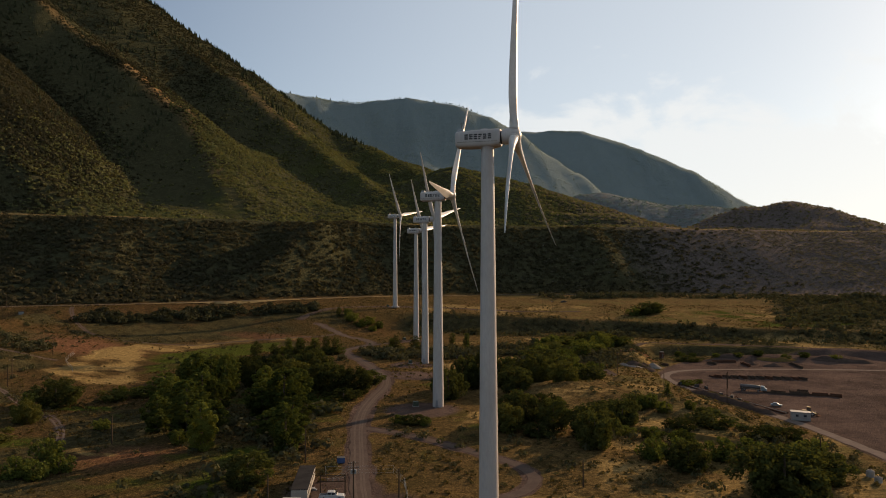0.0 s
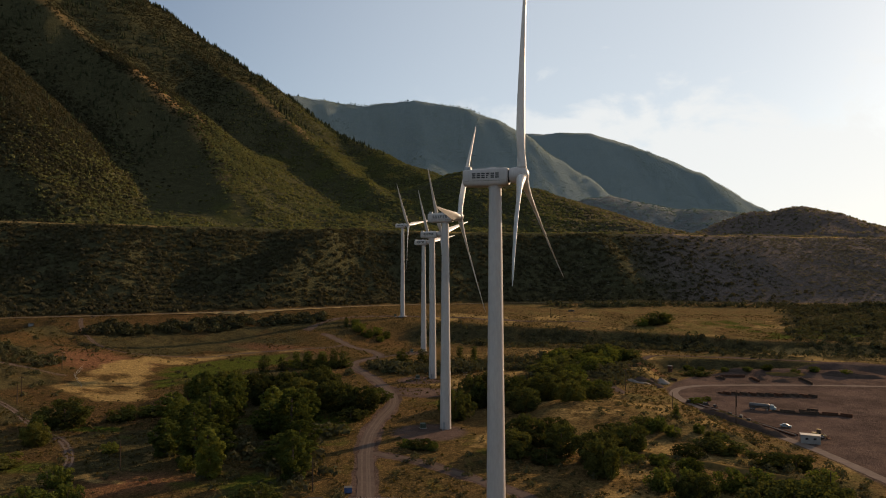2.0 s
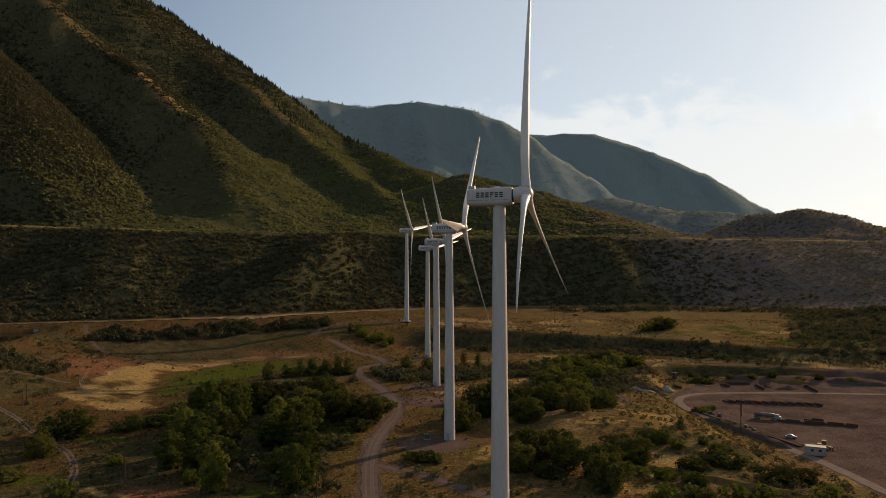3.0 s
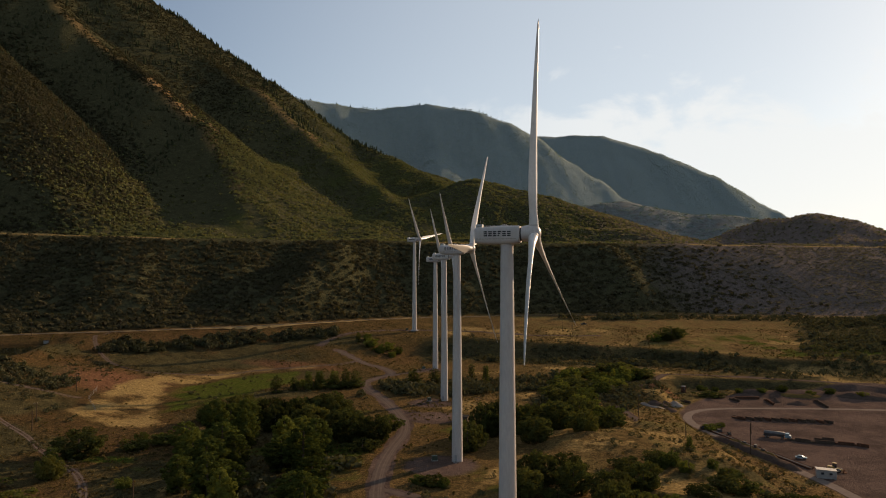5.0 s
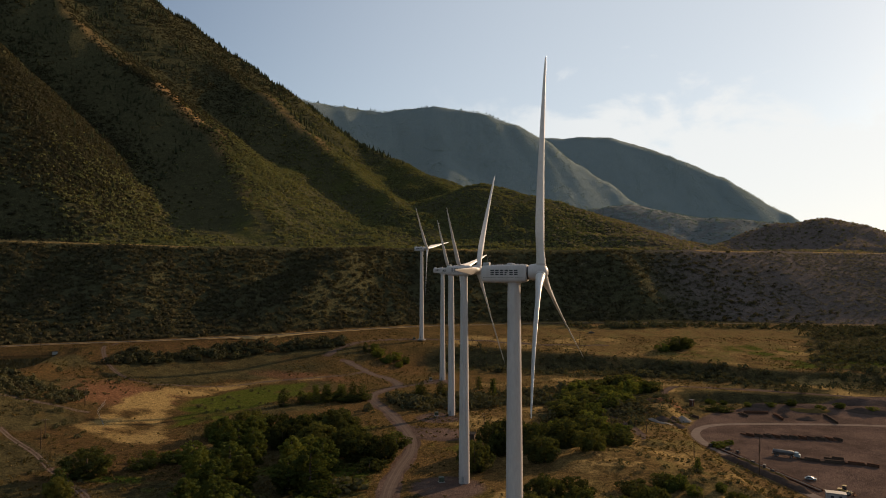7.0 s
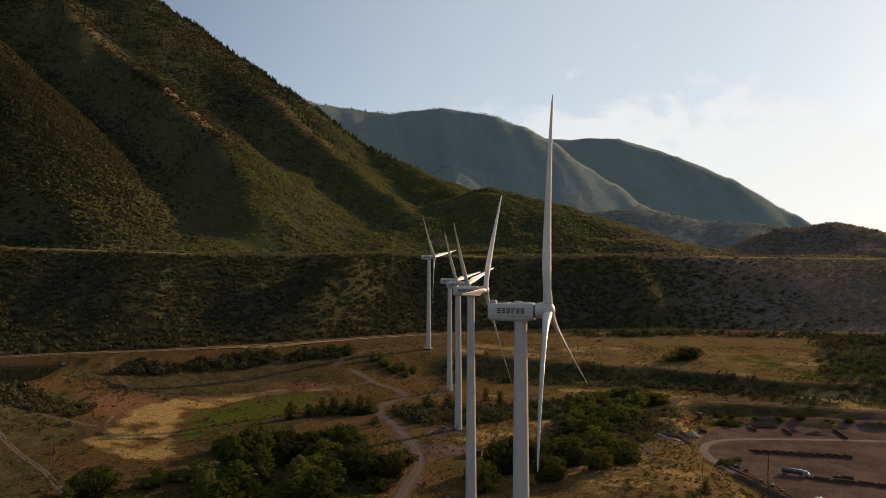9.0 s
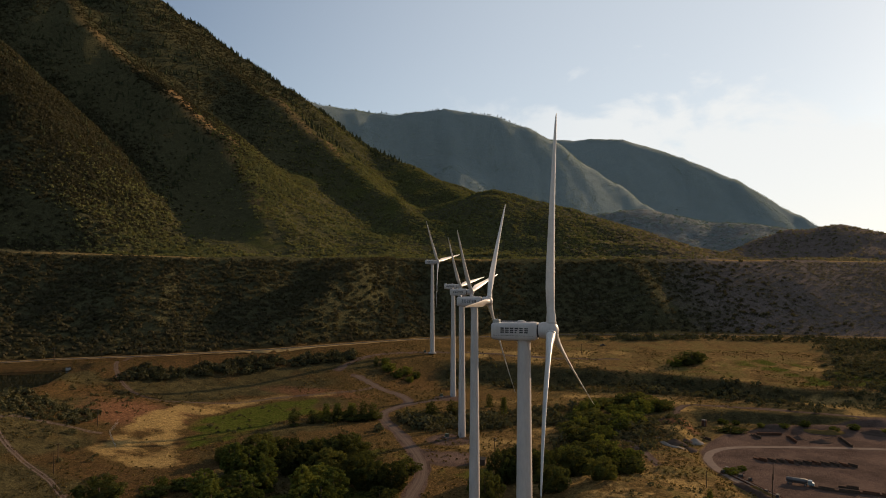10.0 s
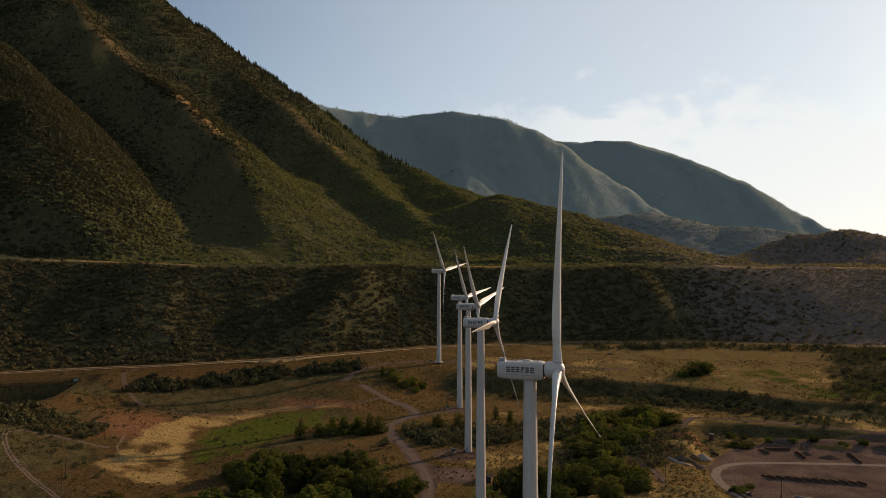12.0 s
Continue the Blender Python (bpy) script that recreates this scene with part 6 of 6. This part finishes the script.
BAY_M = [M_HEAP, M_RUST, M_HEAP, M_TIMBER]
for k in range(11):
    x, y = 143.0 + 4.0 * k, 376.5 - 0.85 * k
    tagged(rest(bay_wall(8.0, k), x, y, -58), "dark block wall between stockpile bays", "bay wall", "bay walls")
    if k < 10:
        tagged(rest(heap(2.4, 4.0, 1.1 + 0.25 * (k % 3), k, BAY_M[k % 4]), x + 2.3, y + 0.5, 32), "dark stockpile of aggregate in its bay", "stockpile", "stockpiles in bays")
for x, y, ln, rz in ((160, 427, 10, -80), (177.6, 421.5, 16, -95), (205, 416.5, 25, -100), (128.7, 418.4, 8, -66), (152, 329, 10, -35), (160, 325, 12, -20), (168, 323, 10, -25), (174, 320, 9, -40), (164, 331, 8, -30), (168, 432.5, 18, 0)):
    tagged(rest(bay_wall(ln, int(x)), x, y, rz), "long dark row of stacked blocks on gravel", "block row", "block rows")


def pipe_rack(p, q, seed):
    """A long berm of soil with pipes lying along it."""
    root = new("pipe_run")
    p, q = Vector(p), Vector(q)
    for k in range(3):
        off = Vector((0.9 * k, 0.5 * k))
        part("pipe", rod((*(p + off), gz(p.x, p.y) + 0.35), (*(q + off), gz(q.x, q.y) + 0.35), 0.32, 0.32, 10), M_SAND if k == 1 else M_RUST, root)
    return root


tagged(pipe_rack((118, 350), (135, 284), 1), "long run of pipes lying along the yard", "pipe run")


def berm(pts, half, h, seed, material, name="spoil_bank"):
    """A long uneven bank of loose earth along a line."""
    line = smooth_line(pts, 2.2)
    rings = []
    for i, p in enumerate(line):
        d = (line[min(i + 1, len(line) - 1)] - line[max(i - 1, 0)]).normalized()
        side = Vector((d.y, -d.x))
        end = min(1.0, min(i, len(line) - 1 - i) / 3 + 0.05)
        ring = []
        for k in range(9):
            f = -1 + 2 * k / 8
            wob = noise.noise((i * 0.4, k * 0.7, seed))
            q = p + side * half * f * (1 + 0.3 * noise.noise((i * 0.3, seed, f)))
            ring.append((q.x, q.y, gz(q.x, q.y) - 0.25 + h * end * (1 - abs(f) ** 1.6) * (1 + 0.7 * wob)))
        rings.append(ring)
    bm_ = bmesh.new()
    made = [[bm_.verts.new(v) for v in r] for r in rings]
    for a_, b_ in zip(made, made[1:]):
        for k in range(8):
            bm_.faces.new((a_[k], a_[k + 1], b_[k + 1], b_[k]))
    for f in bm_.faces:
        f.smooth = True
    me = bpy.data.meshes.new(name)
    bm_.to_mesh(me)
    bm_.free()
    me.materials.append(material)
    return new(name, me)


tagged(berm([(116.5, 338), (121, 318), (126, 298), (130.5, 280)], 2.6, 1.9, 2, M_HEAP), "dark bank of spoil along the pipes", "spoil bank")
tagged(berm([(121, 334), (125.5, 314), (130, 296)], 1.6, 1.4, 7, M_GRASSY), "grassy bank of earth along the pipes", "earth bank")
for k, pts in enumerate(([(168, 447), (178, 444), (187, 445)], [(192, 441), (206, 437), (216, 439)], [(222, 436), (238, 430), (258, 428)])):
    tagged(berm(pts, 3.6, 1.7, 9 + k, M_HEAP if k != 1 else M_GRASSY), "rough earth bank with weeds behind the storage yard", "earth bank", "earth banks behind the yard")
tagged(berm([(96, 398), (100, 384), (108, 378)], 1.5, 1.1, 11, M_SAND), "pale rim of sand round the dark mounds", "sand bank")


def scrap(seed):
    """A tangle of dark machine parts on skids."""
    r = random.Random(seed)
    root = new("scrap_machine")
    part("frame", merge(box(3.2, 0.25, 0.3, (0, -0.7, 0.35)), box(3.2, 0.25, 0.3, (0, 0.7, 0.35)), box(0.25, 1.6, 0.3, (-1.2, 0, 0.36)), box(0.25, 1.6, 0.3, (1.2, 0, 0.36))), M_RUST, root)
    part("hopper", box(1.2 + r.random(), 1.2, 1.0 + 0.5 * r.random(), (r.uniform(-0.5, 0.5), 0, 1.1), 0.08, r.uniform(-20, 20)), M_DARK, root)
    part("chute", rod((-1.4, r.uniform(-0.4, 0.4), 0.6), (1.7, r.uniform(-0.4, 0.4), 1.6 + r.random()), 0.22, 0.16, 8), M_RUST, root)
    part("beam", rod((-1.6, 0.8, 0.6), (1.5, -0.8, 0.9), 0.1, 0.1, 6), M_DARK, root)
    return root


for k, (x, y) in enumerate(((119.5, 345), (121.5, 339), (124.5, 316), (122, 322), (125, 309), (114, 352), (117, 357))):
    tagged(rest(scrap(k), x + 2.5, y, 40 * k), "dark rusty scrap machine beside the pipes", "scrap machine", "scrap machines")


def water_tank():
    root = new("storage_tank")
    part("shell", tube(1.5, 1.5, 0, 3.8, 24), M_RUST, root)
    part("lid", tube(1.58, 0.3, 3.8, 4.2, 24), M_SAND, root, "pale conical lid")
    part("ladder", merge(rod((-0.2, -1.55, 0), (-0.2, -1.55, 3.9), 0.03), rod((0.2, -1.55, 0), (0.2, -1.55, 3.9), 0.03), *[rod((-0.2, -1.55, 0.4 * k), (0.2, -1.55, 0.4 * k), 0.02) for k in range(1, 10)]), M_STEEL, root)
    return root


tagged(rest(water_tank(), 138.8, 455), "rust-brown storage tank with a pale lid", "storage tank")
tagged(berm([(56, 241), (66, 233), (76, 226), (86, 218), (96, 210), (106, 197), (118, 186)], 2.4, 1.5, 21, M_GRASSY), "low weedy earth bank below the yard", "earth bank")


def water_drum():
    """A squat pale plastic tank with a stepped lid."""
    root = new("water_drum")
    part("shell", tube(1.0, 0.96, 0, 1.5, 22), M_PANEL, root)
    part("lid", tube(0.98, 0.5, 1.5, 1.75, 22), M_SAND, root)
    part("cap", tube(0.22, 0.22, 1.75, 1.88, 12), M_DARK, root)
    return root


DRUM = water_drum()
tagged(rest(DRUM, 108, 182), "squat pale water drum on rough ground", "water drum", "water drums")
DRUM_B = copy_thing(DRUM, Matrix.LocRotScale((107, 177, gz(107, 177) - 0.05), Euler((0, 0, 1.1)), (0.9, 0.9, 0.85)))
tagged(DRUM_B, "squat pale water drum on rough ground", "water drum", "water drums")
